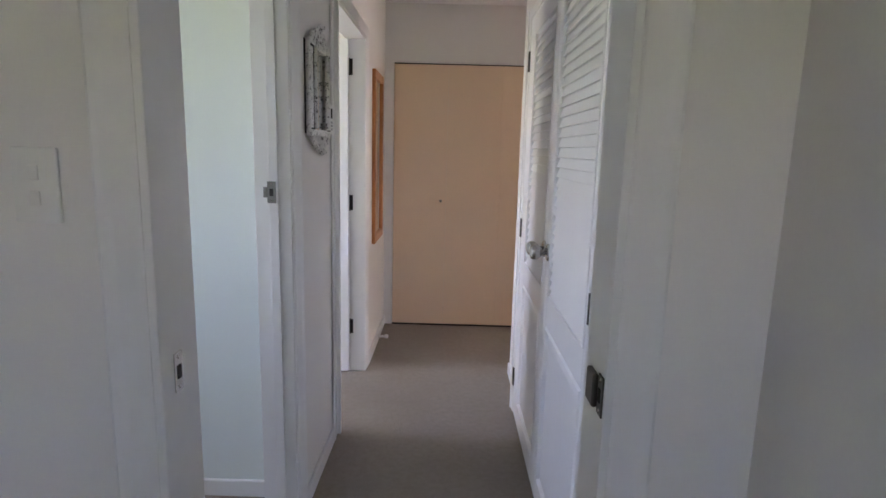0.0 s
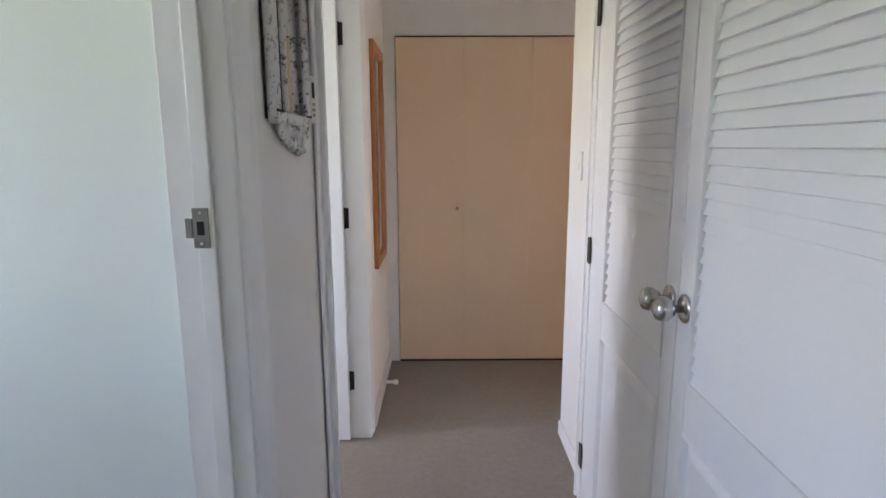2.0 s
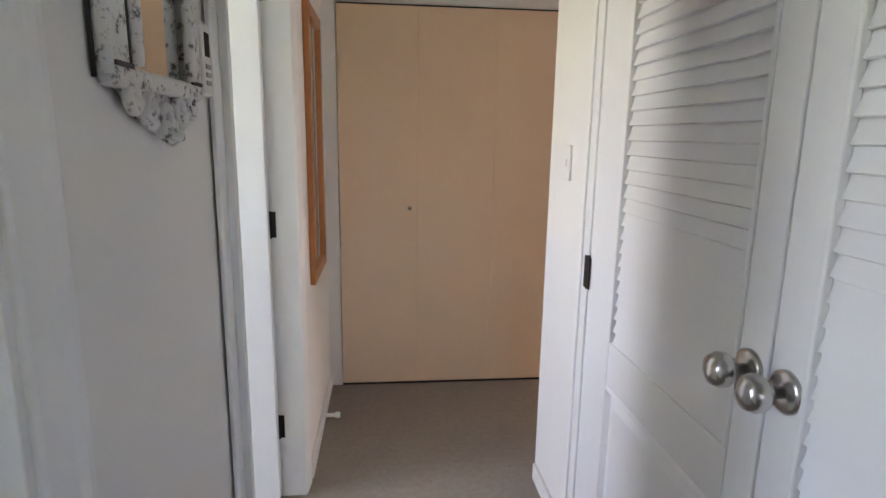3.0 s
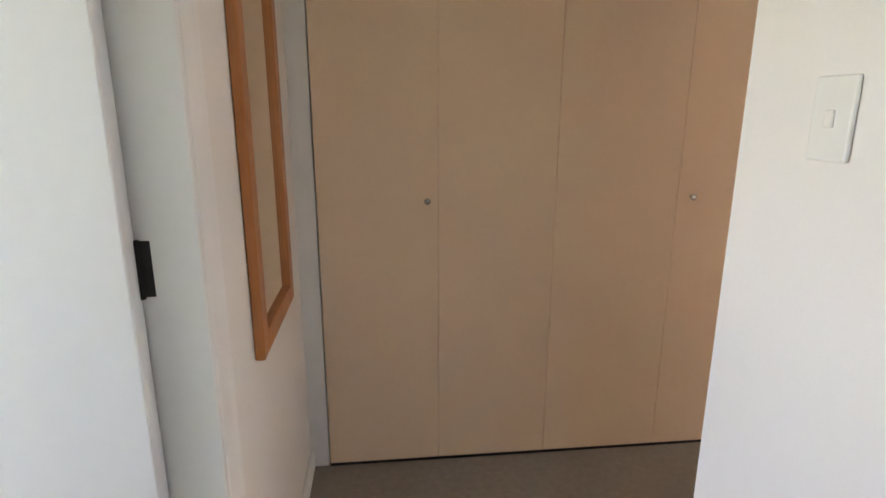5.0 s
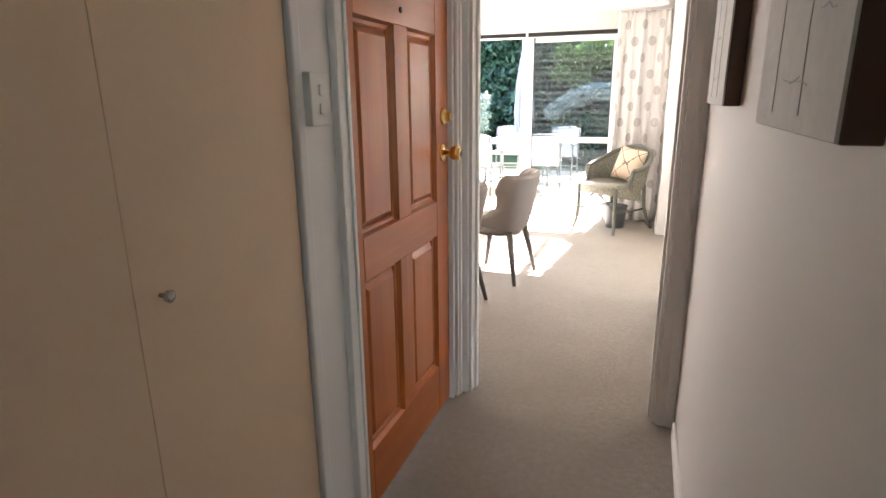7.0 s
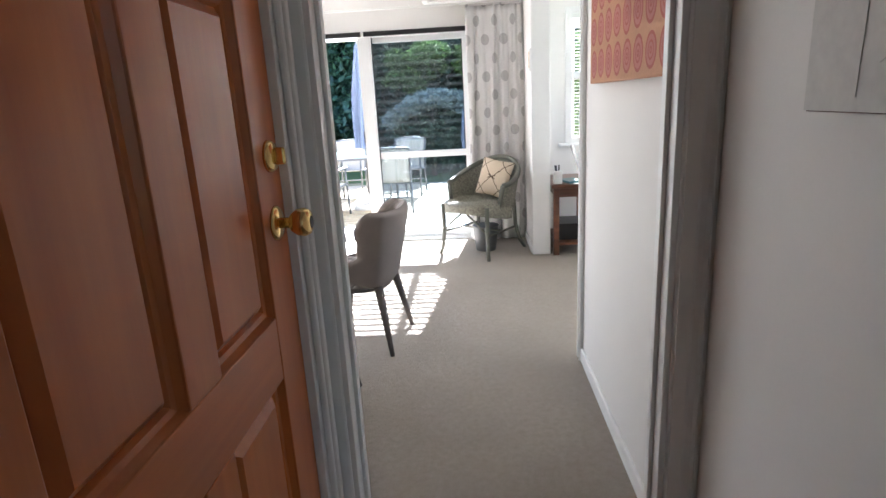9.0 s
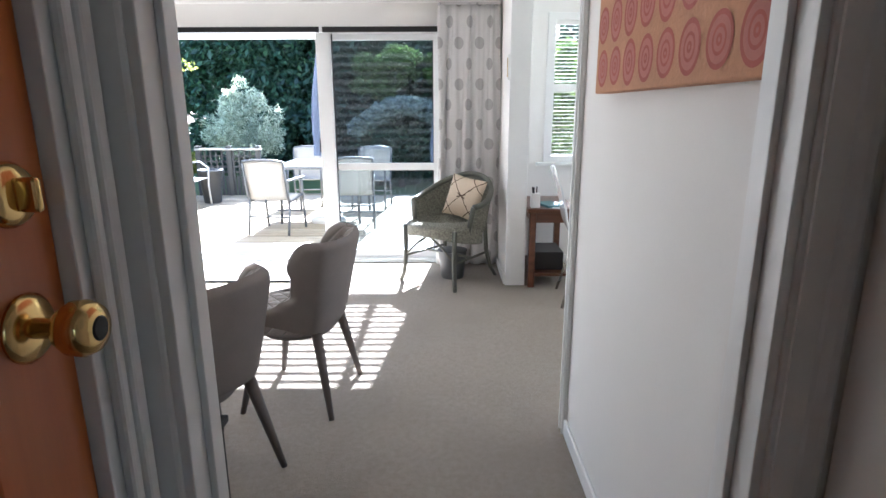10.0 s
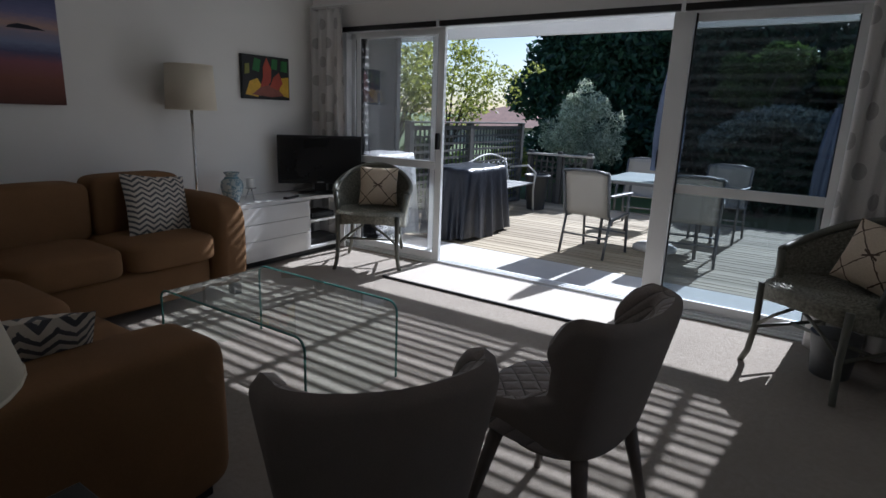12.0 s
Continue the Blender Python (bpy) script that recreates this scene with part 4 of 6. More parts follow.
def bow_cushion_mat():
    m, nt, p = nodes_of("cream_bow_cloth")
    v = coords(nt)
    sp = nt.nodes.new("ShaderNodeSeparateXYZ")
    nt.links.new(v, sp.inputs[0])

    def mth(kind, a, b=0.0):
        n = nt.nodes.new("ShaderNodeMath")
        n.operation = kind
        for sock, q in zip(n.inputs, (a, b)):
            if isinstance(q, (int, float)):
                sock.default_value = q
            else:
                nt.links.new(q, sock)
        return n.outputs[0]

    wob = mth("MULTIPLY", mth("SUBTRACT", noise_tex(nt, v, 26.0, 2.0), 0.5), 0.035)
    lines = None
    per = 0.20
    for s in (1, -1):
        d = mth("ADD", mth("ADD", mth("MULTIPLY", sp.outputs[0], float(s)), sp.outputs[2]), wob)
        f = mth("ABSOLUTE", mth("SUBTRACT", mth("FRACT", mth("ADD", mth("MULTIPLY", d, 1 / per), 0.5)), 0.5))
        ln = mth("LESS_THAN", f, 0.024)
        lines = ln if lines is None else mth("MAXIMUM", lines, ln)
    fx = mth("SUBTRACT", mth("FRACT", mth("ADD", mth("MULTIPLY", sp.outputs[0], 1 / per), 0.5)), 0.5)
    fz = mth("SUBTRACT", mth("FRACT", mth("ADD", mth("MULTIPLY", sp.outputs[2], 1 / per), 0.5)), 0.5)
    ax = mth("ABSOLUTE", fx)
    bow = mth("MULTIPLY", mth("LESS_THAN", ax, 0.19), mth("LESS_THAN", mth("ABSOLUTE", mth("SUBTRACT", mth("ABSOLUTE", mth("ADD", fz, -0.02)), mth("MULTIPLY", ax, 0.42))), 0.028))
    mask = mth("MAXIMUM", lines, bow)
    w = noise_tex(nt, v, 200.0, 2.0)
    base = ramp(nt, w, [(0.3, (0.58, 0.47, 0.34)), (0.7, (0.70, 0.59, 0.45))])
    nt.links.new(mixed(nt, base, (0.09, 0.055, 0.035), mask), p.inputs["Base Color"])
    p.inputs["Roughness"].default_value = 0.9
    bump(nt, p, w, 0.3, 0.001)
    return m


BOWS = bow_cushion_mat()


def wicker_chair(m, cushion_m):
    """A tub-shaped wicker armchair; local: faces -y, stands on z = 0."""
    ch = thing("wicker_armchair", "weathered grey-green wicker tub armchair by the glass doors", "chair", m, "wicker armchairs")
    ZS0, TOP = 0.44, 0.79

    def tub(u, v):
        s = (u - 0.5) * 2
        ang = s * 1.95
        rx, ry = 0.275 + 0.035 * v, 0.265 + 0.03 * v
        top = 0.60 + 0.19 * (0.5 + 0.5 * math.cos(min(math.pi, abs(ang) * 1.55)))
        z = ZS0 - 0.03 + v * (top - ZS0 + 0.03)
        return Vector((rx * math.sin(ang), 0.0 + ry * math.cos(ang) + 0.03 * v, z))

    part("woven_shell", Geo().sheet(48, 8, tub), WICKER, ch, smooth=True, thick=0.008)
    strands = Geo()
    for j in range(19):
        v = (j + 0.5) / 19.5
        pts = []
        for i in range(73):
            p = tub(i / 72, v)
            c = Vector((0, 0, p.z))
            out = (p - c).normalized()
            pts.append(p + out * 0.0065 * (1 if (i + j) % 2 else -1))
        strands.tube(pts, 0.0062, 5)
    st = part("weave", strands, WICKER, ch, smooth=True)
    tagged(st, kind="stuff")
    part("rim", Geo().tube([tub(i / 60, 1.0) for i in range(61)], 0.022, 10), CANE, ch, "thick rolled wicker rim", smooth=True)
    part("front_post", Geo().tube([tub(0, 0), tub(0, 0.5), tub(0, 1)], 0.020, 8), CANE, ch, smooth=True)
    part("front_post", Geo().tube([tub(1, 0), tub(1, 0.5), tub(1, 1)], 0.020, 8), CANE, ch, smooth=True)

    def seat(u, v):
        th = u * 2 * math.pi
        c, s = math.cos(th), math.sin(th)
        k = (abs(c) ** 3 + abs(s) ** 3) ** (-1 / 3)
        return (0.265 * k * c * v, -0.01 + 0.27 * k * s * v, ZS0 + 0.012 - 0.02 * (1 - v * v))

    part("seat", Geo().sheet(40, 8, seat, closed_u=True), WICKER, ch, "woven wicker seat", smooth=True, thick=0.014)
    ringw = Geo()
    for j in range(3, 17):
        ringw.tube([Vector(seat(i / 48, j / 16.5)) + Vector((0, 0, 0.004 + 0.004 * ((i + j) % 2))) for i in range(49)], 0.0065, 5)
    tagged(part("seat_weave", ringw, WICKER, ch, smooth=True), kind="stuff")

    def apron(u, v):
        th = -math.pi * 1.08 + u * math.pi * 1.16
        c, s = math.cos(th), math.sin(th)
        k = (abs(c) ** 3 + abs(s) ** 3) ** (-1 / 3)
        drop = 0.065 + 0.075 * abs(math.cos(u * math.pi)) ** 2.5
        return (0.272 * k * c, -0.01 + 0.277 * k * s, ZS0 + 0.01 - v * drop)

    part("apron", Geo().sheet(40, 6, apron), WICKER, ch, "woven apron under the seat edge", smooth=True, thick=0.012)
    aw = Geo()
    for j in range(7):
        aw.tube([Vector(apron(i / 44, j / 6.3)) * 1.0 + Vector((0, -0.004 * (1 if (i + j) % 2 else -1), 0)) for i in range(45)], 0.006, 5)
    tagged(part("apron_weave", aw, WICKER, ch, smooth=True), kind="stuff")
    for sx in (-1, 1):
        part("leg", Geo().tube([(sx * 0.235, -0.235, 0.44), (sx * 0.232, -0.238, 0.2), (sx * 0.245, -0.25, 0.06), (sx * 0.262, -0.268, 0.0)], [0.019, 0.017, 0.016, 0.015], 9), CANE, ch, smooth=True)
        part("leg", Geo().tube([(sx * 0.20, 0.20, 0.44), (sx * 0.205, 0.215, 0.22), (sx * 0.225, 0.25, 0.08), (sx * 0.25, 0.29, 0.0)], [0.018, 0.016, 0.015, 0.014], 9), CANE, ch, smooth=True)
        part("stretcher", Geo().tube([(sx * 0.232, -0.238, 0.20), (sx * 0.207, 0.218, 0.20)], 0.010, 7), CANE, ch, smooth=True)
    part("stretcher", Geo().tube([(-0.22, 0.0, 0.20), (0.22, 0.0, 0.20)], 0.010, 7), CANE, ch, smooth=True)
    for sx in (-1, 1):
        part("brace", Geo().tube([(sx * 0.232, -0.238, 0.21), (sx * 0.13, -0.24, 0.30), (sx * 0.03, -0.245, 0.37)], 0.009, 7), CANE, ch, smooth=True)
    cu = thing("cushion", "square cream cushion printed with dark bows, on the wicker chair", "cushion", m @ cushion_m, "bow cushions")
    part("cover", cushion_geo(0.325, 0.325, 0.11), BOWS, cu, smooth=True)
    return ch


wicker_chair(pose(6.835, 4.43, 0, 0, 0, -128), pose(0.04, 0.15, 0.625, -18, 8, 0))
wicker_chair(pose(7.0, 7.615, 0, 0, 0, -58), pose(0.03, 0.15, 0.625, -16, 0, 0))

BINM = plain("grey_galvanised_bin", (0.14, 0.145, 0.15), 0.5, 0.3, var=0.15)
bn = thing("waste_bin", "small dark grey bin under the wicker chair", "bin", pose(6.87, 4.40, 0))
part("pail", Geo().lathe([(0.085, 0), (0.088, 0.004), (0.112, 0.215), (0.112, 0.22), (0.106, 0.22), (0.083, 0.01)], 28), BINM, bn, smooth=True)
part("rim", Geo().lathe([(0.110, 0.212), (0.117, 0.216), (0.117, 0.222), (0.108, 0.224)], 28), BINM, bn, smooth=True)

# ---- coffee table of bent glass ----
EDGEGLASS = plain("glass_edge", (0.10, 0.28, 0.25), 0.12, var=0.1, relief=0.0)
ct = thing("coffee_table", "bent clear glass coffee table on the carpet", "table")
TY0, TY1, TX0, TX1, TZ, TR = 6.145, 7.130, 4.905, 5.475, 0.378, 0.05
prof = [(TY0, 0.0)]
prof += [(TY0 + TR - TR * math.cos(a), TZ - TR + TR * math.sin(a)) for a in (i * math.pi / 16 for i in range(9))]
prof += [(TY1 - TR + TR * math.sin(a), TZ - TR + TR * math.cos(a)) for a in (i * math.pi / 16 for i in range(9))]
prof += [(TY1, 0.0)]
gl = Geo()
gl.add([(x, y, z) for x in (TX0, TX1) for y, z in prof], [(i, i + 1, i + 1 + len(prof), i + len(prof)) for i in range(len(prof) - 1)])
CLEAR = glass_mat("table_glass", (0.90, 0.965, 0.945), dust=0.001)
bent = part("bent_glass", gl, CLEAR, ct, smooth=False)
bent.visible_shadow = False
for x in (TX0, TX1):
    part("polished_edge", Geo().tube([(x, y, z) for y, z in prof], 0.0055, 6), EDGEGLASS, ct, "green polished glass edge", smooth=True)


# ---- corner sofas ----
SOFA = plain("tan_velour", (0.215, 0.118, 0.055), 0.88, var=0.12, fine=180, coarse=5, relief=0.25, spec=0.2)
CHEV, _nt, _p = nodes_of("chevron_cloth")


def chevron(nt, p):
    v = coords(nt)
    sp = nt.nodes.new("ShaderNodeSeparateXYZ")
    nt.links.new(v, sp.inputs[0])

    def mth(kind, a, b=0.0):
        n = nt.nodes.new("ShaderNodeMath")
        n.operation = kind
        for sock, q in zip(n.inputs, (a, b)):
            if isinstance(q, (int, float)):
                sock.default_value = q
            else:
                nt.links.new(q, sock)
        return n.outputs[0]

    tri = mth("ABSOLUTE", mth("SUBTRACT", mth("FRACT", mth("MULTIPLY", sp.outputs[0], 1 / 0.085)), 0.5))
    band = mth("FRACT", mth("MULTIPLY", mth("ADD", sp.outputs[2], mth("MULTIPLY", tri, 0.055)), 1 / 0.033))
    w = noise_tex(nt, v, 150.0, 2.0)
    mask = mth("LESS_THAN", mth("ADD", band, mth("MULTIPLY", mth("SUBTRACT", w, 0.5), 0.25)), 0.45)
    nt.links.new(mixed(nt, (0.62, 0.56, 0.47), (0.10, 0.10, 0.105), mask), p.inputs["Base Color"])
    p.inputs["Roughness"].default_value = 0.9
    bump(nt, p, w, 0.4, 0.0015)


chevron(_nt, _p)


def soft_box(x0, x1, y0, y1, z0, z1, p=5.0, crown=0.0, n=16):
    """A padded block with rounded, slightly swollen faces."""
    cx, cy, cz, hx, hy, hz = (x0 + x1) / 2, (y0 + y1) / 2, (z0 + z1) / 2, (x1 - x0) / 2, (y1 - y0) / 2, (z1 - z0) / 2

    def fn(u, v):
        th, ph = u * 2 * math.pi, (v - 0.5) * math.pi

        def sq(t, e):
            return math.copysign(abs(t) ** e, t)
        e = 2 / p
        x, y, z = sq(math.cos(ph), e) * sq(math.cos(th), e), sq(math.cos(ph), e) * sq(math.sin(th), e), sq(math.sin(ph), e)
        lift = crown * (1 - x * x) * (1 - y * y) * (1 if z > 0 else 0)
        return (cx + hx * x, cy + hy * y, cz + hz * z + lift)

    return Geo().sheet(n * 3, n, fn, closed_u=True)


sofa_a = thing("sofa", "tan velour sofa against the wall with loose seat cushions", "sofa", group="corner sofas")
part("base", soft_box(3.70, 5.64, 7.74, 8.54, 0.06, 0.30, 9), SOFA, sofa_a, smooth=True)
part("arm", soft_box(5.62, 5.87, 7.70, 8.54, 0.05, 0.655, 5, 0.01), SOFA, sofa_a, "padded square arm", smooth=True)
part("back", soft_box(3.70, 5.66, 8.30, 8.56, 0.25, 0.72, 7), SOFA, sofa_a, smooth=True)
for x0, x1 in ((4.50, 5.06), (5.065, 5.635)):
    part("seat_cushion", soft_box(x0, x1, 7.69, 8.34, 0.28, 0.455, 6, 0.015), SOFA, sofa_a, smooth=True)
for x0, x1, t in ((3.95, 4.50, 0.76), (4.51, 5.09, 0.775), (5.10, 5.66, 0.80)):
    part("back_cushion", soft_box(x0, x1, 8.12, 8.36, 0.43, t, 8, 0.008), SOFA, sofa_a, smooth=True)
for x, y in ((3.8, 7.8), (5.78, 7.78), (5.78, 8.45)):
    part("foot", Geo().box(x - 0.03, x + 0.03, y - 0.03, y + 0.03, 0, 0.07), BLACK, sofa_a, bevel=0.004)
sofa_b = thing("sofa", "tan velour sofa facing the glass doors with a rounded arm", "sofa", group="corner sofas")
part("base", soft_box(3.66, 4.47, 6.28, 7.70, 0.06, 0.30, 9), SOFA, sofa_b, smooth=True)
part("arm", soft_box(3.64, 4.50, 6.03, 6.30, 0.05, 0.565, 9, 0.008), SOFA, sofa_b, "padded square arm", smooth=True)
part("back", soft_box(3.62, 3.88, 6.16, 7.72, 0.25, 0.72, 7), SOFA, sofa_b, smooth=True)
for y0, y1 in ((6.295, 6.98), (6.985, 7.68)):
    part("seat_cushion", soft_box(3.84, 4.50, y0, y1, 0.28, 0.45, 6, 0.015), SOFA, sofa_b, smooth=True)
    part("back_cushion", soft_box(3.80, 4.03, y0, y1, 0.43, 0.77, 4.5, 0.01), SOFA, sofa_b, smooth=True)
for x, y in ((4.42, 6.12), (3.72, 6.12), (3.72, 7.6)):
    part("foot", Geo().box(x - 0.03, x + 0.03, y - 0.03, y + 0.03, 0, 0.07), BLACK, sofa_b, bevel=0.004)
for lab, m in (("cream and charcoal chevron cushion leaning on the sofa back", pose(5.43, 8.03, 0.61, -18, 7, 6)),
               ("cream and charcoal chevron cushion beside the sofa arm", pose(4.05, 6.41, 0.51, -36, 0, 160))):
    cu = thing("cushion", lab, "cushion", m, "chevron cushions")
    part("cover", cushion_geo(0.44, 0.40, 0.13), CHEV, cu, smooth=True)

# ---- television corner ----
GLOSS = plain("white_gloss_lacquer", (0.80, 0.80, 0.79), 0.12, var=0.015, relief=0.0)
SCREEN = plain("black_screen", (0.006, 0.006, 0.007), 0.28, var=0.1, relief=0.0)
TVBLACK = plain("black_plastic", (0.012, 0.012, 0.013), 0.35, var=0.1)
cab = thing("tv_cabinet", "low white gloss television cabinet with open shelves", "cabinet")
CX0, CX1, CY0, CY1, CZ0, CZ1, CM = 6.13, 7.28, 8.15, 8.56, 0.055, 0.515, 6.80
part("top", Geo().box(CX0, CX1, CY0, CY1, CZ1 - 0.028, CZ1), GLOSS, cab, bevel=0.003)
part("bottom", Geo().box(CX0, CX1, CY0 + 0.01, CY1, CZ0, CZ0 + 0.025), GLOSS, cab, bevel=0.003)
for x0, x1 in ((CX0, CX0 + 0.02), (CM, CM + 0.02), (CX1 - 0.02, CX1)):
    part("side", Geo().box(x0, x1, CY0 + 0.01, CY1, CZ0 + 0.025, CZ1 - 0.028), GLOSS, cab, bevel=0.002)
part("back", Geo().box(CX0, CX1, CY1 - 0.008, CY1, CZ0 + 0.025, CZ1 - 0.028), GLOSS, cab)
part("shelf", Geo().box(CM + 0.02, CX1 - 0.02, CY0 + 0.02, CY1 - 0.008, 0.285, 0.305), GLOSS, cab, bevel=0.002)
for z0, z1 in ((0.082, 0.216), (0.220, 0.350), (0.354, 0.483)):
    part("drawer_front", Geo().box(CX0 + 0.001, CM + 0.014, CY0 - 0.006, CY0 + 0.012, z0, z1), GLOSS, cab, bevel=0.002)
part("plinth", Geo().box(CX0 + 0.04, CX1 - 0.04, CY0 + 0.06, CY1 - 0.03, 0, CZ0), TVBLACK, cab)
tv = thing("television", "black flat television on a low oval stand", "television", pose(7.04, 8.25, CZ1, 0, 0, -42))
part("casing", Geo().box(-0.36, 0.36, -0.02, 0.03, 0.085, 0.50), TVBLACK, tv, bevel=0.008)
part("screen", Geo().box(-0.335, 0.335, -0.0225, -0.0195, 0.115, 0.478), SCREEN, tv)
part("neck", Geo().box(-0.05, 0.05, -0.01, 0.03, 0.01, 0.10), TVBLACK, tv, bevel=0.006)
part("foot", Geo().lathe([(0.2, 0), (0.2, 0.006), (0.17, 0.014), (0.03, 0.02)], 32, Matrix.Diagonal((1, 0.55, 1, 1))), TVBLACK, tv, smooth=True)
part("badge", Geo().box(-0.03, 0.03, -0.024, -0.0205, 0.095, 0.103), INK, tv)
for nm, lab, z, w, d, h in (("media_player", "black media box on the cabinet shelf", 0.305, 0.26, 0.2, 0.05), ("disc_player", "slim black disc player on the bottom shelf", 0.08, 0.32, 0.24, 0.055)):
    ob = thing(nm, lab, "player", pose(7.02, 8.30, z))
    part("case", Geo().box(-w / 2, w / 2, -d / 2, d / 2, 0.004, h), TVBLACK, ob, bevel=0.004)
    part("front_panel", Geo().box(-w / 2 + 0.01, w / 2 - 0.01, -d / 2 - 0.003, -d / 2, 0.012, h - 0.01), SCREEN, ob)
rm = thing("remote_control", "black remote control on the cabinet", "remote control", pose(6.66, 8.20, CZ1, 0, 0, 15))
part("shell", Geo().box(-0.085, 0.085, -0.022, 0.022, 0, 0.018), TVBLACK, rm, bevel=0.005)
part("buttons", Geo().box(-0.06, 0.05, -0.012, 0.012, 0.018, 0.020), INK, rm)


def vase_mat():
    m, nt, p = nodes_of("blue_white_glaze")
    v = coords(nt)
    n = noise_tex(nt, v, 22.0, 3.0, 0.6)
    c = ramp(nt, n, [(0.44, (0.42, 0.50, 0.52)), (0.5, (0.10, 0.20, 0.26)), (0.56, (0.47, 0.54, 0.55))])
    nt.links.new(c, p.inputs["Base Color"])
    p.inputs["Roughness"].default_value = 0.18
    return m


vs = thing("vase", "blue and white glazed vase on the cabinet", "vase", pose(6.215, 8.36, CZ1))
part("pot", Geo().lathe([(0.05, 0), (0.052, 0.01), (0.075, 0.07), (0.085, 0.12), (0.078, 0.16), (0.05, 0.185), (0.042, 0.20), (0.058, 0.222), (0.06, 0.228), (0.05, 0.228), (0.035, 0.2)], 32), vase_mat(), vs, smooth=True)
part("neck_band", Geo().lathe([(0.052, 0.182), (0.054, 0.186), (0.050, 0.191)], 32), plain("blue_glaze", (0.12, 0.24, 0.30), 0.2), vs, smooth=True)
cd = thing("candle_holder", "small metal tripod holding a white candle", "candle holder", pose(6.385, 8.36, CZ1))
for k in range(3):
    a = k * 2.094 + 0.4
    part("leg", Geo().tube([(0.012 * math.cos(a), 0.012 * math.sin(a), 0.085), (0.045 * math.cos(a), 0.045 * math.sin(a), 0.0)], 0.004, 6), STEEL, cd)
part("dish", Geo().lathe([(0.035, 0.085), (0.045, 0.09), (0.045, 0.094), (0.03, 0.095)], 24), STEEL, cd, smooth=True)
part("candle", Geo().lathe([(0.032, 0.095), (0.033, 0.10), (0.033, 0.165), (0.028, 0.168), (0.003, 0.166)], 24), PLASTIC, cd, "white pillar candle", smooth=True)

SHADE = plain("cream_linen_shade", (0.74, 0.67, 0.54), 0.9, var=0.05, fine=200, relief=0.3)


def shade_part(ob, r0, r1, z0, z1):
    part("shade", Geo().lathe([(r0, z0), (r1, z1)], 40, caps=False), SHADE, ob, "cream linen drum shade", smooth=True, thick=0.004)
    for r, z in ((r0, z0), (r1, z1)):
        part("shade_ring", Geo().tube([(r * math.cos(a), r * math.sin(a), z) for a in (k * math.pi / 16 for k in range(33))], 0.004, 6), SHADE, ob)


fl = thing("floor_lamp", "slim steel floor lamp with a cream drum shade", "lamp", pose(5.93, 8.38, 0))
part("base", Geo().lathe([(0.13, 0), (0.13, 0.012), (0.12, 0.02), (0.02, 0.028)], 32), STEEL, fl, smooth=True)
part("pole", Geo().tube([(0, 0, 0.02), (0, 0, 1.36)], 0.010, 10), STEEL, fl, smooth=True)
shade_part(fl, 0.168, 0.155, 1.205, 1.505)
part("bulb", Geo().lathe([(0.012, 1.34), (0.03, 1.38), (0.03, 1.41), (0.01, 1.435)], 14), PLASTIC, fl, smooth=True)


# ---- pictures on the living room wall ----
def gradient_canvas(name, stops, scale=18.0, amount=0.25):
    """A painted canvas: horizontal bands up local z, broken up by brush noise."""
    m, nt, p = nodes_of(name)
    tc = nt.nodes.new("ShaderNodeTexCoord")
    sp = nt.nodes.new("ShaderNodeSeparateXYZ")
    nt.links.new(tc.outputs["Generated"], sp.inputs[0])
    n = noise_tex(nt, coords(nt, (1.0, 1.0, 4.0)), scale, 5.0, 0.65)
    a = nt.nodes.new("ShaderNodeMath")
    a.operation = "MULTIPLY_ADD"
    nt.links.new(n, a.inputs[0])
    a.inputs[1].default_value = amount * 0.3
    nt.links.new(sp.outputs[2], a.inputs[2])
    b = nt.nodes.new("ShaderNodeMath")
    b.operation = "SUBTRACT"
    nt.links.new(a.outputs[0], b.inputs[0])
    b.inputs[1].default_value = amount * 0.15
    nt.links.new(ramp(nt, b.outputs[0], stops), p.inputs["Base Color"])
    p.inputs["Roughness"].default_value = 0.7
    bump(nt, p, n, 0.2, 0.001)
    return m


sea = thing("canvas_print", "large canvas print of a dusk seashore with an island", "picture")
SEA = gradient_canvas("seascape_print", [(0.0, (0.10, 0.035, 0.025)), (0.22, (0.22, 0.085, 0.06)), (0.36, (0.26, 0.10, 0.13)), (0.44, (0.10, 0.10, 0.20)), (0.52, (0.22, 0.26, 0.42)), (0.60, (0.30, 0.27, 0.36)), (0.66, (0.50, 0.33, 0.28)), (0.76, (0.20, 0.20, 0.36)), (1.0, (0.03, 0.055, 0.16))])
part("canvas", Geo().box(4.29, 5.20, 8.548, 8.579, 1.206, 1.88), SEA, sea, bevel=0.002)
ISLE = plain("dark_island", (0.02, 0.02, 0.035), 0.7)
part("island", Geo().prism([(4.93, 1.628), (4.945, 1.642), (4.99, 1.656), (5.04, 1.652), (5.09, 1.644), (5.13, 1.630)], 8.5465, 8.5478), ISLE, sea)
pt = thing("painting", "small abstract painting in red, yellow and green on black", "picture")
PX0, PX1, PZ0, PZ1 = 6.497, 6.975, 1.301, 1.647
part("canvas", Geo().box(PX0, PX1, 8.545, 8.579, PZ0, PZ1), plain("black_paint", (0.012, 0.012, 0.012), 0.5, var=0.3), pt, bevel=0.002)
PCOL = {"red": (0.42, 0.06, 0.03), "yellow": (0.70, 0.42, 0.03), "green": (0.03, 0.17, 0.04), "brown": (0.24, 0.07, 0.045), "olive": (0.20, 0.20, 0.03)}
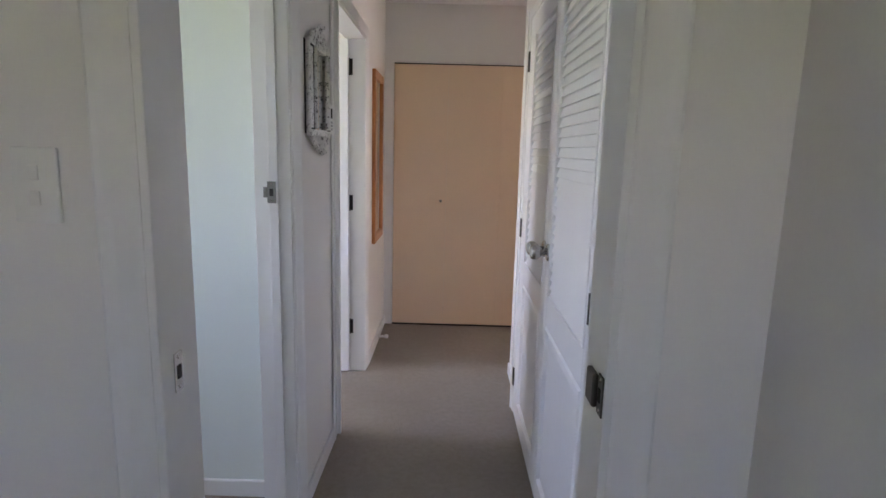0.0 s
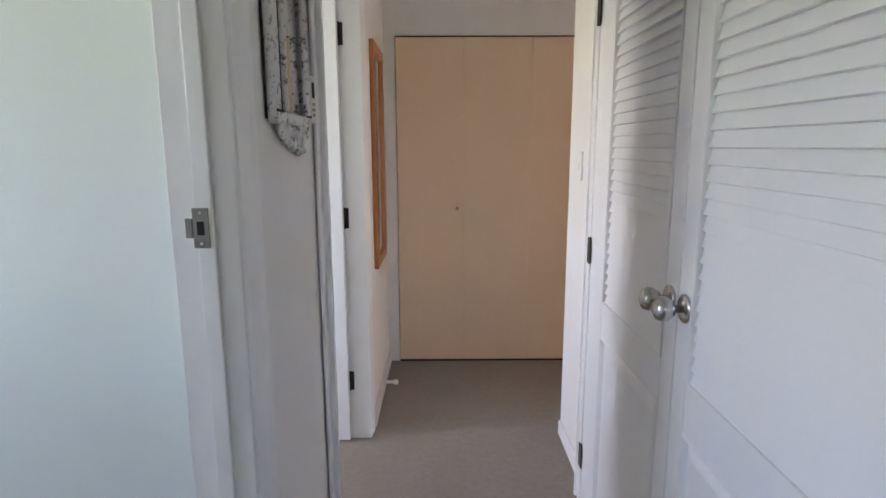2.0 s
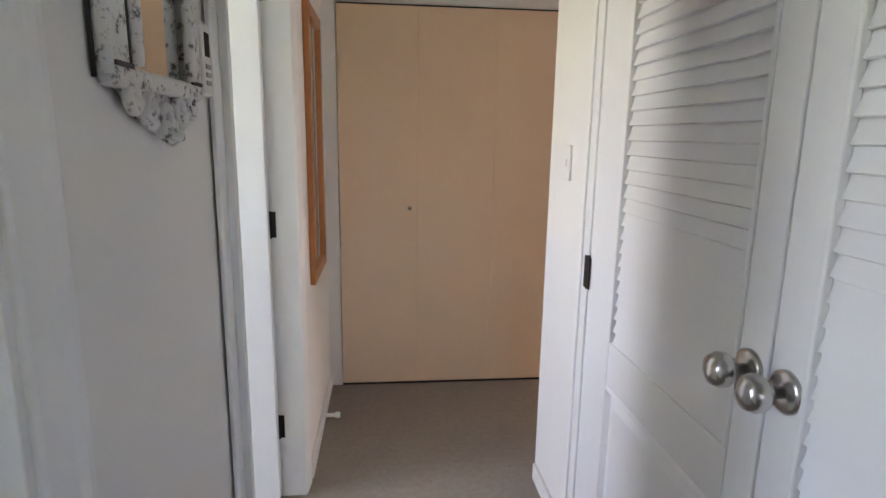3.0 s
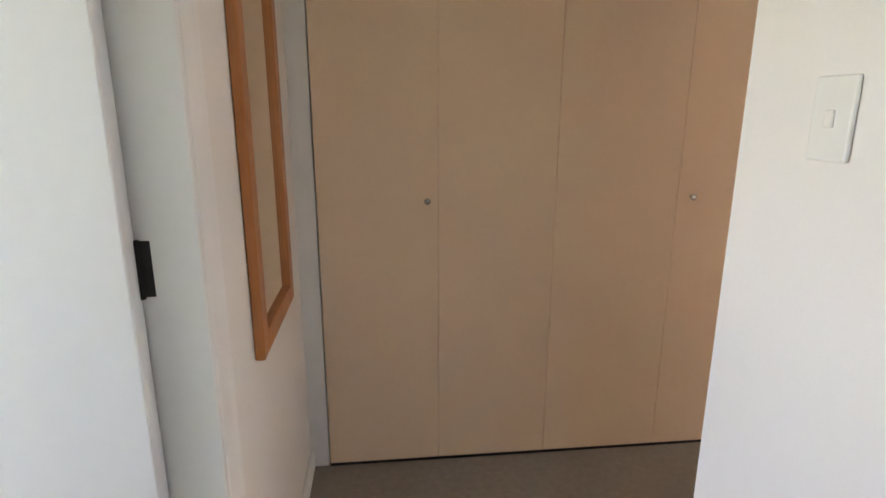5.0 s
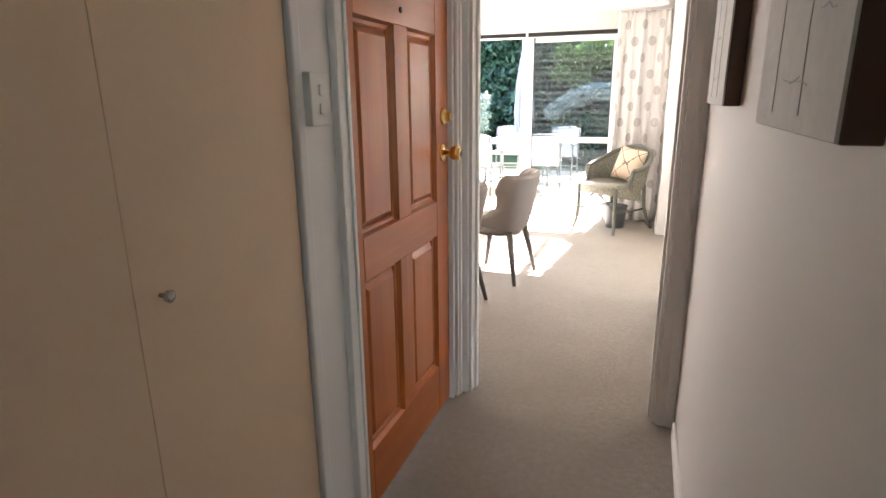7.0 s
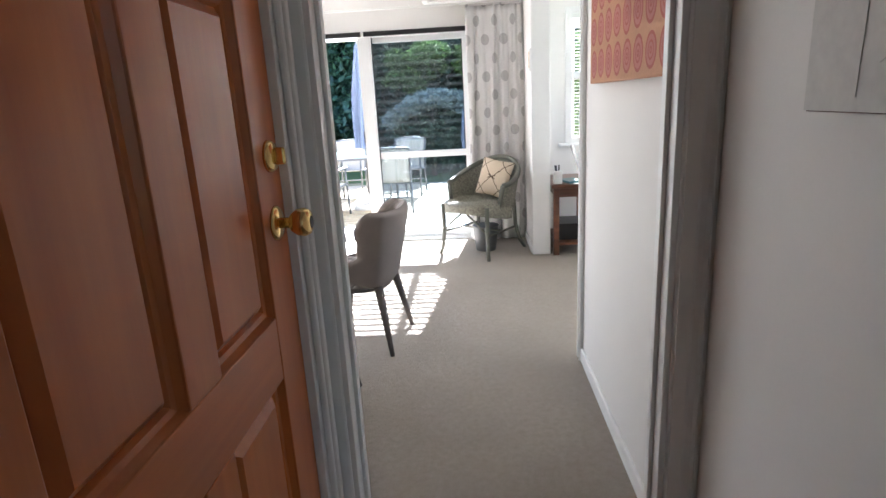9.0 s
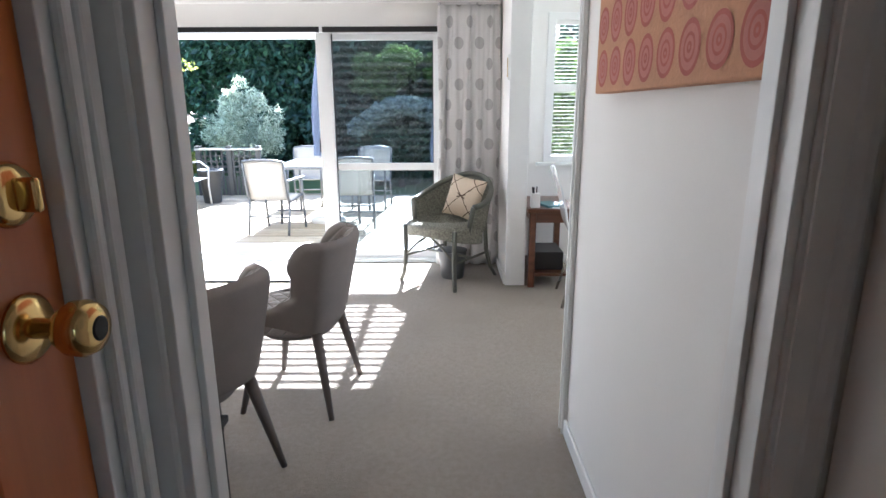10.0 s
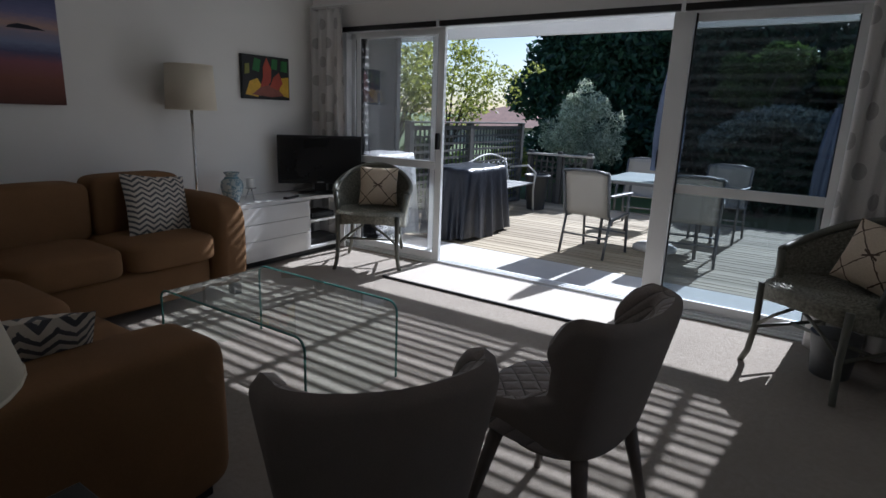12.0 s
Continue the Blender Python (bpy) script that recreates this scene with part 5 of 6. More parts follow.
PM = {k: plain("paint_" + k, c, 0.5, var=0.2, fine=70, coarse=16, relief=0.5) for k, c in PCOL.items()}
PW, PH = PX1 - PX0, PZ1 - PZ0
SHAPES = [("yellow", [(0.05, 0.1), (0.30, 0.05), (0.42, 0.25), (0.30, 0.48), (0.14, 0.40)]), ("yellow", [(0.75, 0.12), (0.98, 0.06), (0.98, 0.55), (0.82, 0.52)]),
          ("green", [(0.20, 0.66), (0.34, 0.62), (0.38, 0.90), (0.25, 0.94)]), ("green", [(0.60, 0.72), (0.72, 0.70), (0.74, 0.94), (0.62, 0.95)]), ("green", [(0.80, 0.68), (0.95, 0.66), (0.95, 0.92), (0.82, 0.92)]),
          ("olive", [(0.04, 0.55), (0.14, 0.58), (0.14, 0.80), (0.05, 0.78)]),
          ("red", [(0.36, 0.30), (0.44, 0.20), (0.58, 0.42), (0.60, 0.70), (0.50, 0.96), (0.42, 0.74), (0.42, 0.52)]),
          ("brown", [(0.18, 0.10), (0.60, 0.06), (0.86, 0.10), (0.72, 0.26), (0.56, 0.34), (0.36, 0.28)]),
          ("red", [(0.56, 0.30), (0.74, 0.22), (0.84, 0.40), (0.76, 0.64), (0.64, 0.52)])]
for i, (col, pts) in enumerate(SHAPES):
    part("paint_patch", Geo().prism([(PX0 + a * PW, PZ0 + b * PH) for a, b in pts], 8.5435 - 0.0004 * i, 8.5448), PM[col], pt)

# ---- black side table with lamp and iron scrolls ----
sd = thing("side_table", "low black gloss side table beside the doorway", "table")
part("top", Geo().box(3.40, 3.94, 5.05, 5.74, 0.478, 0.50), SCREEN, sd, bevel=0.004)
for x in (3.43, 3.91):
    for y in (5.08, 5.71):
        part("leg", Geo().box(x - 0.018, x + 0.018, y - 0.018, y + 0.018, 0, 0.478), BLACK, sd, bevel=0.002)
part("lower_shelf", Geo().box(3.42, 3.92, 5.08, 5.72, 0.14, 0.155), SCREEN, sd)
tl = thing("table_lamp", "table lamp with a wide white shade on the side table", "lamp", pose(3.635, 5.66, 0.50))
part("base", Geo().lathe([(0.07, 0), (0.07, 0.012), (0.02, 0.03), (0.014, 0.12), (0.03, 0.18), (0.012, 0.24), (0.01, 0.34)], 24), BLACK, tl, smooth=True)
shade_part(tl, 0.205, 0.135, 0.325, 0.61)
ir = thing("iron_ornament", "dark wrought-iron scroll ornament on the side table", "ornament", pose(3.86, 5.42, 0.50, 0, 0, 50))


def scroll(cx, cz, r, turns, sgn):
    return [(cx + sgn * r * (1 - 0.75 * k / 30) * math.cos(turns * k / 30), 0, cz + r * (1 - 0.75 * k / 30) * math.sin(turns * k / 30)) for k in range(31)]


for sx in (-1, 1):
    part("scroll", Geo().tube([(0, 0, 0.008), (sx * 0.05, 0, 0.012)] + scroll(sx * 0.085, 0.04, 0.03, 7.0, -sx), 0.006, 7), BLACK, ir, smooth=True)
part("foot_bar", Geo().tube([(-0.09, 0, 0.006), (0.09, 0, 0.006)], 0.006, 7), BLACK, ir)

# ---- study corner ----
win = thing("window_1", "white sash window with a half-open white venetian blind", "window", kind="structure")
WY0, WY1, WZ0, WZ1 = 2.45, 3.64, 0.86, 2.03
for y0, y1 in ((WY0, WY0 + 0.065), (WY1 - 0.065, WY1)):
    part("frame_side", Geo().box(GX - 0.012, GX + 0.09, y0, y1, WZ0, WZ1), TRIM, win, bevel=0.003)
for z0, z1 in ((WZ0, WZ0 + 0.055), (1.43, 1.49), (WZ1 - 0.055, WZ1)):
    part("frame_rail", Geo().box(GX + 0.0, GX + 0.09, WY0 + 0.065, WY1 - 0.065, z0, z1), TRIM, win, bevel=0.003)
part("window_sill", Geo().box(GX - 0.055, GX + 0.10, WY0 - 0.06, WY1 + 0.06, WZ0 - 0.025, WZ0 + 0.004), TRIM, win, bevel=0.005)
part("glazing_bar", Geo().box(GX + 0.05, GX + 0.075, 3.03, 3.06, WZ0 + 0.055, WZ1 - 0.055), TRIM, win, bevel=0.002)
wp = part("pane", Geo().box(GX + 0.06, GX + 0.064, WY0 + 0.065, WY1 - 0.065, WZ0 + 0.055, WZ1 - 0.055), GLASS, win)
wp.visible_shadow = False
VSLAT = Geo().box(-0.012, 0.012, -0.5, 0.5, -0.0008, 0.0008, pose(0, 0, 0, 0, 12, 0)).mesh("slat")
VSLAT.materials.append(PLASTIC)
vb = thing("venetian_blind", "white venetian blind lowered over the study window", "blind")
for i in range(36):
    s = new("slat", VSLAT)
    s.parent = vb
    s.matrix_basis = Matrix.Translation((GX + 0.022, (WY0 + WY1) / 2, WZ0 + 0.07 + i * 0.029)) @ Matrix.Diagonal((1, WY1 - WY0 - 0.15, 1, 1))
part("head_rail", Geo().box(GX + 0.004, GX + 0.045, WY0 + 0.07, WY1 - 0.07, WZ1 - 0.09, WZ1 - 0.056), PLASTIC, vb, bevel=0.002)
for y in (2.72, 3.38):
    part("ladder_cord", Geo().tube([(GX + 0.034, y, WZ0 + 0.06), (GX + 0.034, y, WZ1 - 0.09)], 0.0012, 4), PLASTIC, vb)

DESKWOOD = wood("red_brown_desk_wood", (0.075, 0.028, 0.014), (0.19, 0.075, 0.035), 0.3, 18, 1)
dk = thing("side_desk", "small red-brown wooden table against the study wall", "table")
part("top", Geo().box(6.56, 7.20, 3.49, 3.86, 0.565, 0.595), DESKWOOD, dk, bevel=0.006)
for x in (6.60, 7.15):
    for y in (3.53, 3.82):
        part("leg", Geo().box(x - 0.024, x + 0.024, y - 0.024, y + 0.024, 0, 0.565), DESKWOOD, dk, bevel=0.004)
part("apron", Geo().box(6.585, 6.60, 3.55, 3.80, 0.49, 0.565), DESKWOOD, dk)
part("lower_shelf", Geo().box(6.60, 7.15, 3.53, 3.82, 0.08, 0.10), DESKWOOD, dk, bevel=0.003)
part("apron", Geo().box(6.62, 7.13, 3.81, 3.825, 0.49, 0.565), DESKWOOD, dk)
bx_ = thing("storage_box", "dark box on the lower shelf of the study table", "box", pose(6.86, 3.67, 0.10))
part("carton", Geo().box(-0.16, 0.16, -0.11, 0.11, 0, 0.14), TVBLACK, bx_, bevel=0.004)
cup = thing("pen_pot", "square white pen pot with dark pens", "pen pot", pose(6.64, 3.80, 0.595))
part("pot", Geo().box(-0.032, 0.032, -0.032, 0.032, 0, 0.105), PLASTIC, cup, bevel=0.004)
for dx, dy in ((-0.012, 0.01), (0.012, -0.008), (0.004, 0.014)):
    part("pen", Geo().tube([(dx, dy, 0.06), (dx * 1.6, dy * 1.6, 0.15)], 0.005, 7), TVBLACK, cup)
bk = thing("booklet", "teal booklet lying on the study table", "book", pose(6.72, 3.68, 0.595, 0, 0, 20))
part("cover", Geo().box(-0.10, 0.10, -0.07, 0.07, 0, 0.018), plain("teal_cover", (0.06, 0.17, 0.18), 0.4), bk, bevel=0.002)
pp = thing("paper_sheet", "white paper sheet on the study table", "paper", pose(6.64, 3.62, 0.5955, 0, 0, -12))
part("sheet", Geo().box(-0.07, 0.07, -0.05, 0.05, 0, 0.002), PLASTIC, pp)
wc = thing("white_chair", "white moulded plastic chair with slim steel legs", "chair", pose(6.31, 3.42, 0, 0, 0, -6))


def moulded(u, v):
    x = (u - 0.5) * (0.40 - 0.06 * abs(v - 0.5))
    if v < 0.5:
        k = v / 0.5
        return (x, -0.20 + 0.38 * k, 0.46 - 0.015 * math.sin(k * math.pi) + 0.02 * (2 * u - 1) ** 2)
    k = (v - 0.5) / 0.5
    a = min(1, k * 3) * math.pi / 2
    return (x * (1 + 0.1 * math.sin(k * 3)), 0.18 + 0.05 * math.sin(a) + 0.09 * k * k, 0.46 + 0.05 * (1 - math.cos(a)) + 0.42 * k - 0.03 * (2 * u - 1) ** 2 * k)


part("shell", Geo().sheet(16, 30, moulded), GLOSS, wc, smooth=True, thick=0.012)
for sx in (-1, 1):
    for y0, y1 in ((-0.12, -0.23), (0.12, 0.24)):
        part("leg", Geo().tube([(sx * 0.13, y0, 0.445), (sx * 0.21, y1, 0.0)], 0.010, 9), STEEL, wc, smooth=True)

# ---- outdoors: ground, paving, deck ----
def grass_mat():
    m, nt, p = nodes_of("lawn")
    v = coords(nt)
    a, b = noise_tex(nt, v, 60.0, 3.0), noise_tex(nt, v, 0.9, 4.0)
    c = ramp(nt, a, [(0.3, (0.035, 0.065, 0.014)), (0.7, (0.095, 0.15, 0.035))])
    c = mixed(nt, c, (0.10, 0.11, 0.04), ramp(nt, b, [(0.45, (0, 0, 0)), (0.75, (0.5, 0.5, 0.5))]))
    nt.links.new(c, p.inputs["Base Color"])
    p.inputs["Roughness"].default_value = 0.9
    bump(nt, p, a, 0.8, 0.03)
    return m


GRASS = grass_mat()
structure("ground", Geo().sheet(2, 2, lambda u, v: (7.6 + (u - 0.0) * 1500, (v - 0.5) * 3000 + 6, -0.22)).box(-1500, 7.6, -1500, 1500, -0.24, -0.22), GRASS, "mown green lawn reaching away from the house", "ground")
PAVE = plain("pale_concrete", (0.50, 0.48, 0.45), 0.85, var=0.1, fine=70, coarse=3, relief=0.4, dist=0.003)
structure("pavement", Geo().box(GX + 0.12, 8.24, 3.9, 9.2, -0.20, -0.045), PAVE, "pale smooth concrete strip outside the glass doors", "pavement", bevel=0.006)


def deckwood():
    m, nt, p = nodes_of("weathered_deck_wood")
    v = coords(nt, (26, 1.4, 26))
    oi = nt.nodes.new("ShaderNodeObjectInfo")
    n = noise_tex(nt, v, 1.0, 6.0, 0.65)
    c = ramp(nt, n, [(0.25, (0.17, 0.13, 0.08)), (0.75, (0.48, 0.405, 0.28))])
    c = mixed(nt, c, ramp(nt, oi.outputs["Random"], [(0.0, (0.22, 0.175, 0.115)), (1.0, (0.55, 0.47, 0.34))]), 0.4)
    nt.links.new(c, p.inputs["Base Color"])
    p.inputs["Roughness"].default_value = 0.8
    bump(nt, p, n, 0.5, 0.003)
    return m


DECK = deckwood()
deck = thing("deck", "weathered grey-brown timber deck in front of the house", "deck", kind="structure")
part("joist_bed", Geo().box(8.25, 11.78, 3.0, 9.0, -0.20, -0.105), DARKFRAME, deck)
PLANK = Geo().box(-0.0415, 0.0415, -3.0, 3.0, -0.022, 0.0).mesh("plank")
PLANK.materials.append(DECK)
for i in range(38):
    pl = new("plank", PLANK)
    pl.parent = deck
    pl.matrix_basis = Matrix.Translation((8.30 + i * 0.0935, 6.0 + 0.01 * (i % 3), -0.075 + 0.0015 * (i % 4)))

# ---- pergola ----
PERG = plain("white_painted_beam", (0.66, 0.65, 0.63), 0.6, var=0.05, fine=60, relief=0.2)
pg = thing("pergola", "white painted timber pergola with close battens over the deck", "pergola")
part("beam", Geo().box(9.07, 9.13, 3.2, 9.0, 2.045, 2.20), PERG, pg, bevel=0.004)
part("wall_plate", Geo().box(GX + 0.13, GX + 0.18, 3.2, 9.0, 2.12, 2.24), PERG, pg, bevel=0.004)
for y in (3.75, 4.62, 5.5, 6.38, 7.26, 8.14, 8.9):
    part("rafter", Geo().box(GX + 0.18, 9.28, y - 0.022, y + 0.022, 2.20, 2.30), PERG, pg, bevel=0.003)
BATTEN = Geo().box(-0.019, 0.019, -2.95, 2.95, 0, 0.018).mesh("batten")
BATTEN.materials.append(PERG)
for i in range(21):
    bt = new("batten", BATTEN)
    bt.parent = pg
    bt.matrix_basis = Matrix.Translation((7.50 + i * 0.088 + 0.006 * math.sin(i * 2.3), 6.1, 2.30))
for y in (3.3,):
    part("post", Geo().box(9.055, 9.145, y - 0.045, y + 0.045, -0.075, 2.045), PERG, pg, bevel=0.004)

# weatherboard wing wall beyond the corner; its shade is put into the dark paint
SHADEBOARD = plain("shaded_weatherboard", (0.05, 0.055, 0.06), 0.6, var=0.12, fine=50, relief=0.2)
ww = thing("wing_wall", "weatherboard wall beside the deck, coloured dark for its shade", "wall", kind="structure")
BRD = Geo().prism([(0, 0), (-0.022, 0.004), (-0.006, 0.125), (0, 0.125)], -0.62, 0.62, pose(0, 0, 0, 0, 0, 90)).mesh("weatherboard")
BRD.materials.append(SHADEBOARD)
for i in range(22):
    w = new("weatherboard", BRD)
    w.parent = ww
    w.matrix_basis = Matrix.Translation((8.06, 8.72, -0.05 + i * 0.118)) @ pose(0, 0, 0, 0, 0, 180)
part("core", Geo().box(7.44, 8.68, 8.745, 8.9, -0.2, 2.6), SHADEBOARD, ww)
part("corner_board", Geo().box(8.66, 8.72, 8.69, 8.76, -0.1, 2.6), SHADEBOARD, ww, bevel=0.003)

# ---- lattice fence and balustrade ----
FENCE = wood("grey_stained_timber", (0.04, 0.041, 0.04), (0.115, 0.11, 0.10), 0.8, 20, 2)
LATH = Geo().box(-0.5, 0.5, -0.006, 0.006, -0.014, 0.014).mesh("lath")
LATH.materials.append(FENCE)


def lattice(ob, m, w, z0, z1, step=0.085):
    """A square trellis of laths in the local xz plane."""
    n = int(w / step)
    for i in range(1, n):
        q = new("lath", LATH)
        q.parent = ob
        q.matrix_basis = m @ Matrix.Translation((i * w / n, 0.007, (z0 + z1) / 2)) @ pose(0, 0, 0, 0, 90, 0) @ Matrix.Diagonal((z1 - z0, 1, 1, 1))
    k = int((z1 - z0) / step)
    for j in range(1, k):
        q = new("lath", LATH)
        q.parent = ob
        q.matrix_basis = m @ Matrix.Translation((w / 2, -0.007, z0 + j * (z1 - z0) / k)) @ Matrix.Diagonal((w, 1, 1, 1))


fc = thing("lattice_fence", "dark grey lattice fence with a capped rail along the deck", "fence")
FYY = 8.55
for x in (8.72, 10.05, 11.58):
    part("post", Geo().box(x - 0.04, x + 0.04, FYY - 0.04, FYY + 0.04, -0.2, 1.12), FENCE, fc, bevel=0.004)
for x0, x1 in ((8.76, 10.01), (10.09, 11.54)):
    lattice(fc, pose(x0, FYY, 0), x1 - x0, -0.02, 1.05)
    part("rail", Geo().box(x0, x1, FYY - 0.022, FYY + 0.022, 1.04, 1.09), FENCE, fc, bevel=0.003)
    part("rail", Geo().box(x0, x1, FYY - 0.022, FYY + 0.022, -0.06, -0.01), FENCE, fc, bevel=0.003)
part("cap", Geo().box(8.68, 11.62, FYY - 0.05, FYY + 0.05, 1.121, 1.142), FENCE, fc, bevel=0.004)
bl = thing("balustrade", "low timber balustrade with pickets at the deck edge", "balustrade")
# sunlight on the cap rail is put into a paler colour than the posts
SUNCAP = plain("sunlit_rail_cap", (0.44, 0.41, 0.36), 0.7, var=0.1)
for y in (8.45, 7.95, 7.48):
    part("post", Geo().box(11.76, 11.84, y - 0.04, y + 0.04, -0.2, 0.73), FENCE, bl, bevel=0.004)
part("cap", Geo().box(11.74, 11.86, 7.43, 8.5, 0.66, 0.69), SUNCAP, bl, "cap rail coloured pale as if sunlit", bevel=0.004)
lattice(bl, pose(11.80, 7.52, 0, 0, 0, 90), 0.92, 0.22, 0.65)
PICK = Geo().box(-0.008, 0.008, -0.024, 0.024, 0, 0.42).mesh("picket")
PICK.materials.append(FENCE)
for i in range(15):
    q = new("picket", PICK)
    q.parent = bl
    q.matrix_basis = pose(11.82, 7.52 + i * 0.064, -0.18)

# ---- deck furniture ----
def cover_geo(cx, cy, hx, hy, h, folds, seed, flare=0.12):
    """A draped cloth cover with hanging folds over a box."""
    r = random.Random(seed)
    ph = [r.uniform(0, 6.28) for _ in range(4)]

    def fn(u, v):
        th = u * 2 * math.pi
        c, s = math.cos(th), math.sin(th)
        k = (abs(c) ** 7 + abs(s) ** 7) ** (-1 / 7)
        if v < 0.28:
            q = v / 0.28
            return (cx + hx * k * c * q, cy + hy * k * s * q, h - 0.012 * q ** 4 + 0.01 * math.sin(6 * c + ph[0]) * math.cos(5 * s) * q)
        q = (v - 0.28) / 0.72
        f = 1 + flare * q + 0.075 * q * math.sin(th * folds + ph[1] + 0.9 * math.sin(3 * th + ph[2])) + 0.03 * q * math.sin(th * folds * 1.7 + ph[3])
        return (cx + hx * k * c * f, cy + hy * k * s * f, h - 0.02 - q * (h - 0.02) * (0.97 + 0.03 * math.sin(th * 5 + ph[3])))

    return Geo().sheet(140, 22, fn, closed_u=True)


NAVY = plain("dark_slate_cover_cloth", (0.014, 0.016, 0.024), 0.34, var=0.25, fine=14, relief=0.7, dist=0.012, spec=0.45)
bq = thing("covered_barbecue", "barbecue under a dark slate cloth cover on the deck", "barbecue", pose(8.92, 7.86, -0.07))
part("cover", cover_geo(0, 0, 0.47, 0.27, 0.76, 17, 3, 0.17), NAVY, bq, smooth=True)
PALEPLASTIC = plain("crumpled_silver_cover", (0.50, 0.51, 0.52), 0.35, var=0.2, fine=16, coarse=5, relief=1.0, dist=0.03)
cw = thing("covered_chair_stack", "stack under a crumpled pale silver cover by the wall", "cover", pose(7.95, 8.36, -0.045))
part("cover", cover_geo(0, 0, 0.36, 0.24, 0.88, 11, 8, 0.16), PALEPLASTIC, cw, smooth=True)

SLING = plain("pale_grey_sling", (0.33, 0.305, 0.265), 0.8, var=0.06, fine=260, relief=0.3)
TUBEG = plain("grey_powder_coat", (0.10, 0.102, 0.104), 0.45, 0.2, var=0.1)


def sling_chair(m):
    """An outdoor chair of bent tube and sling cloth; local: faces -y."""
    ch = thing("outdoor_chair", "grey metal outdoor chair with a pale sling seat", "chair", m, "chairs round the outdoor table")
    for sx in (-1, 1):
        x = sx * 0.235
        part("side_frame", Geo().tube([(x, -0.23, 0.41), (x, -0.05, 0.39), (x, 0.16, 0.37), (x, 0.22, 0.42), (x, 0.30, 0.82)], 0.014, 8), TUBEG, ch, smooth=True)
        part("leg", Geo().tube([(x, -0.24, 0.0), (x, -0.20, 0.39), (x, -0.19, 0.60)], 0.014, 8), TUBEG, ch, smooth=True)
        part("leg", Geo().tube([(x, 0.27, 0.0), (x, 0.18, 0.38)], 0.014, 8), TUBEG, ch, smooth=True)
        part("armrest", Geo().box(x - 0.022, x + 0.022, -0.24, 0.24, 0.595, 0.618), TUBEG, ch, bevel=0.008)
    part("top_rail", Geo().tube([(-0.235, 0.30, 0.82), (-0.1, 0.305, 0.838), (0.1, 0.305, 0.838), (0.235, 0.30, 0.82)], 0.014, 8), TUBEG, ch, smooth=True)
    part("cross_bar", Geo().tube([(-0.235, -0.215, 0.2), (0.235, -0.215, 0.2)], 0.010, 7), TUBEG, ch)
    part("cross_bar", Geo().tube([(-0.235, 0.225, 0.2), (0.235, 0.225, 0.2)], 0.010, 7), TUBEG, ch)
    part("sling", Geo().sheet(6, 14, lambda u, v: ((u - 0.5) * 0.45, -0.23 + 0.42 * min(1, v * 2.2) + 0.105 * max(0, v - 0.4545) / 0.5455, (0.408 - 0.03 * math.sin(min(1, v * 2.2) * 2.6)) + 0.44 * max(0, v - 0.4545) / 0.5455)), SLING, ch, "pale woven sling seat and back", smooth=True, thick=0.006)
    return ch


DZ = -0.073
sling_chair(pose(8.99, 6.39, DZ, 0, 0, 82))
sling_chair(pose(10.75, 6.45, DZ, 0, 0, -88))
sling_chair(pose(10.62, 5.50, DZ, 0, 0, -95))
sling_chair(pose(9.30, 5.55, DZ, 0, 0, 98))
FROST = plain("frosted_table_glass", (0.50, 0.57, 0.58), 0.12, var=0.05, relief=0.0)
ot = thing("outdoor_table", "grey metal outdoor table with a frosted glass top", "table", pose(9.85, 5.98, DZ))
part("top", Geo().box(-0.52, 0.52, -0.52, 0.52, 0.70, 0.712), FROST, ot, bevel=0.003)
for a, b in ((-1, -1), (-1, 1), (1, -1), (1, 1)):
    part("leg", Geo().tube([(a * 0.46, b * 0.46, 0.70), (a * 0.48, b * 0.48, 0.0)], 0.017, 8), TUBEG, ot, smooth=True)
for s in (-1, 1):
    part("apron", Geo().box(-0.52, 0.52, s * 0.52 - 0.014, s * 0.52 + 0.014, 0.672, 0.70), TUBEG, ot, bevel=0.003)
    part("apron", Geo().box(s * 0.52 - 0.014, s * 0.52 + 0.014, -0.506, 0.506, 0.672, 0.70), TUBEG, ot, bevel=0.003)
ub = thing("parasol_stand", "round pale parasol weight under the outdoor table", "parasol stand", pose(9.55, 5.92, DZ))
part("disc", Geo().lathe([(0.22, 0), (0.22, 0.03), (0.18, 0.055), (0.04, 0.07), (0.03, 0.2)], 32), PAVE, ub, smooth=True)
UMB = plain("slate_blue_canvas", (0.085, 0.105, 0.16), 0.85, var=0.12, fine=120, relief=0.3)
for y, x, lab in ((5.92, 9.56, "closed slate-blue parasol standing in the outdoor table"), (4.53, 11.0, "closed slate-blue parasol at the edge of the deck")):
    um = thing("parasol", lab, "parasol", pose(x, y, DZ + (0 if x > 10 else 0.06)), "closed parasols")
    top = 1.52 if x > 10 else 2.06
    part("pole", Geo().tube([(0, 0, 0), (0, 0, top + 0.04)], 0.019, 8), TUBEG, um, smooth=True)

    def folded(u, v):
        th = u * 2 * math.pi
        r = (0.03 + 0.085 * math.sin(min(1, v * 1.15) * math.pi * 0.62)) * (1 + 0.28 * math.sin(th * 6 + v * 3))
        return (r * math.cos(th), r * math.sin(th), top - v * (1.0 if x > 10 else 1.30))

    part("folded_canopy", Geo().sheet(48, 20, folded, closed_u=True), UMB, um, smooth=True)
    if x > 10:
        part("foot", Geo().lathe([(0.2, 0), (0.2, 0.03), (0.06, 0.06)], 24), TUBEG, um)

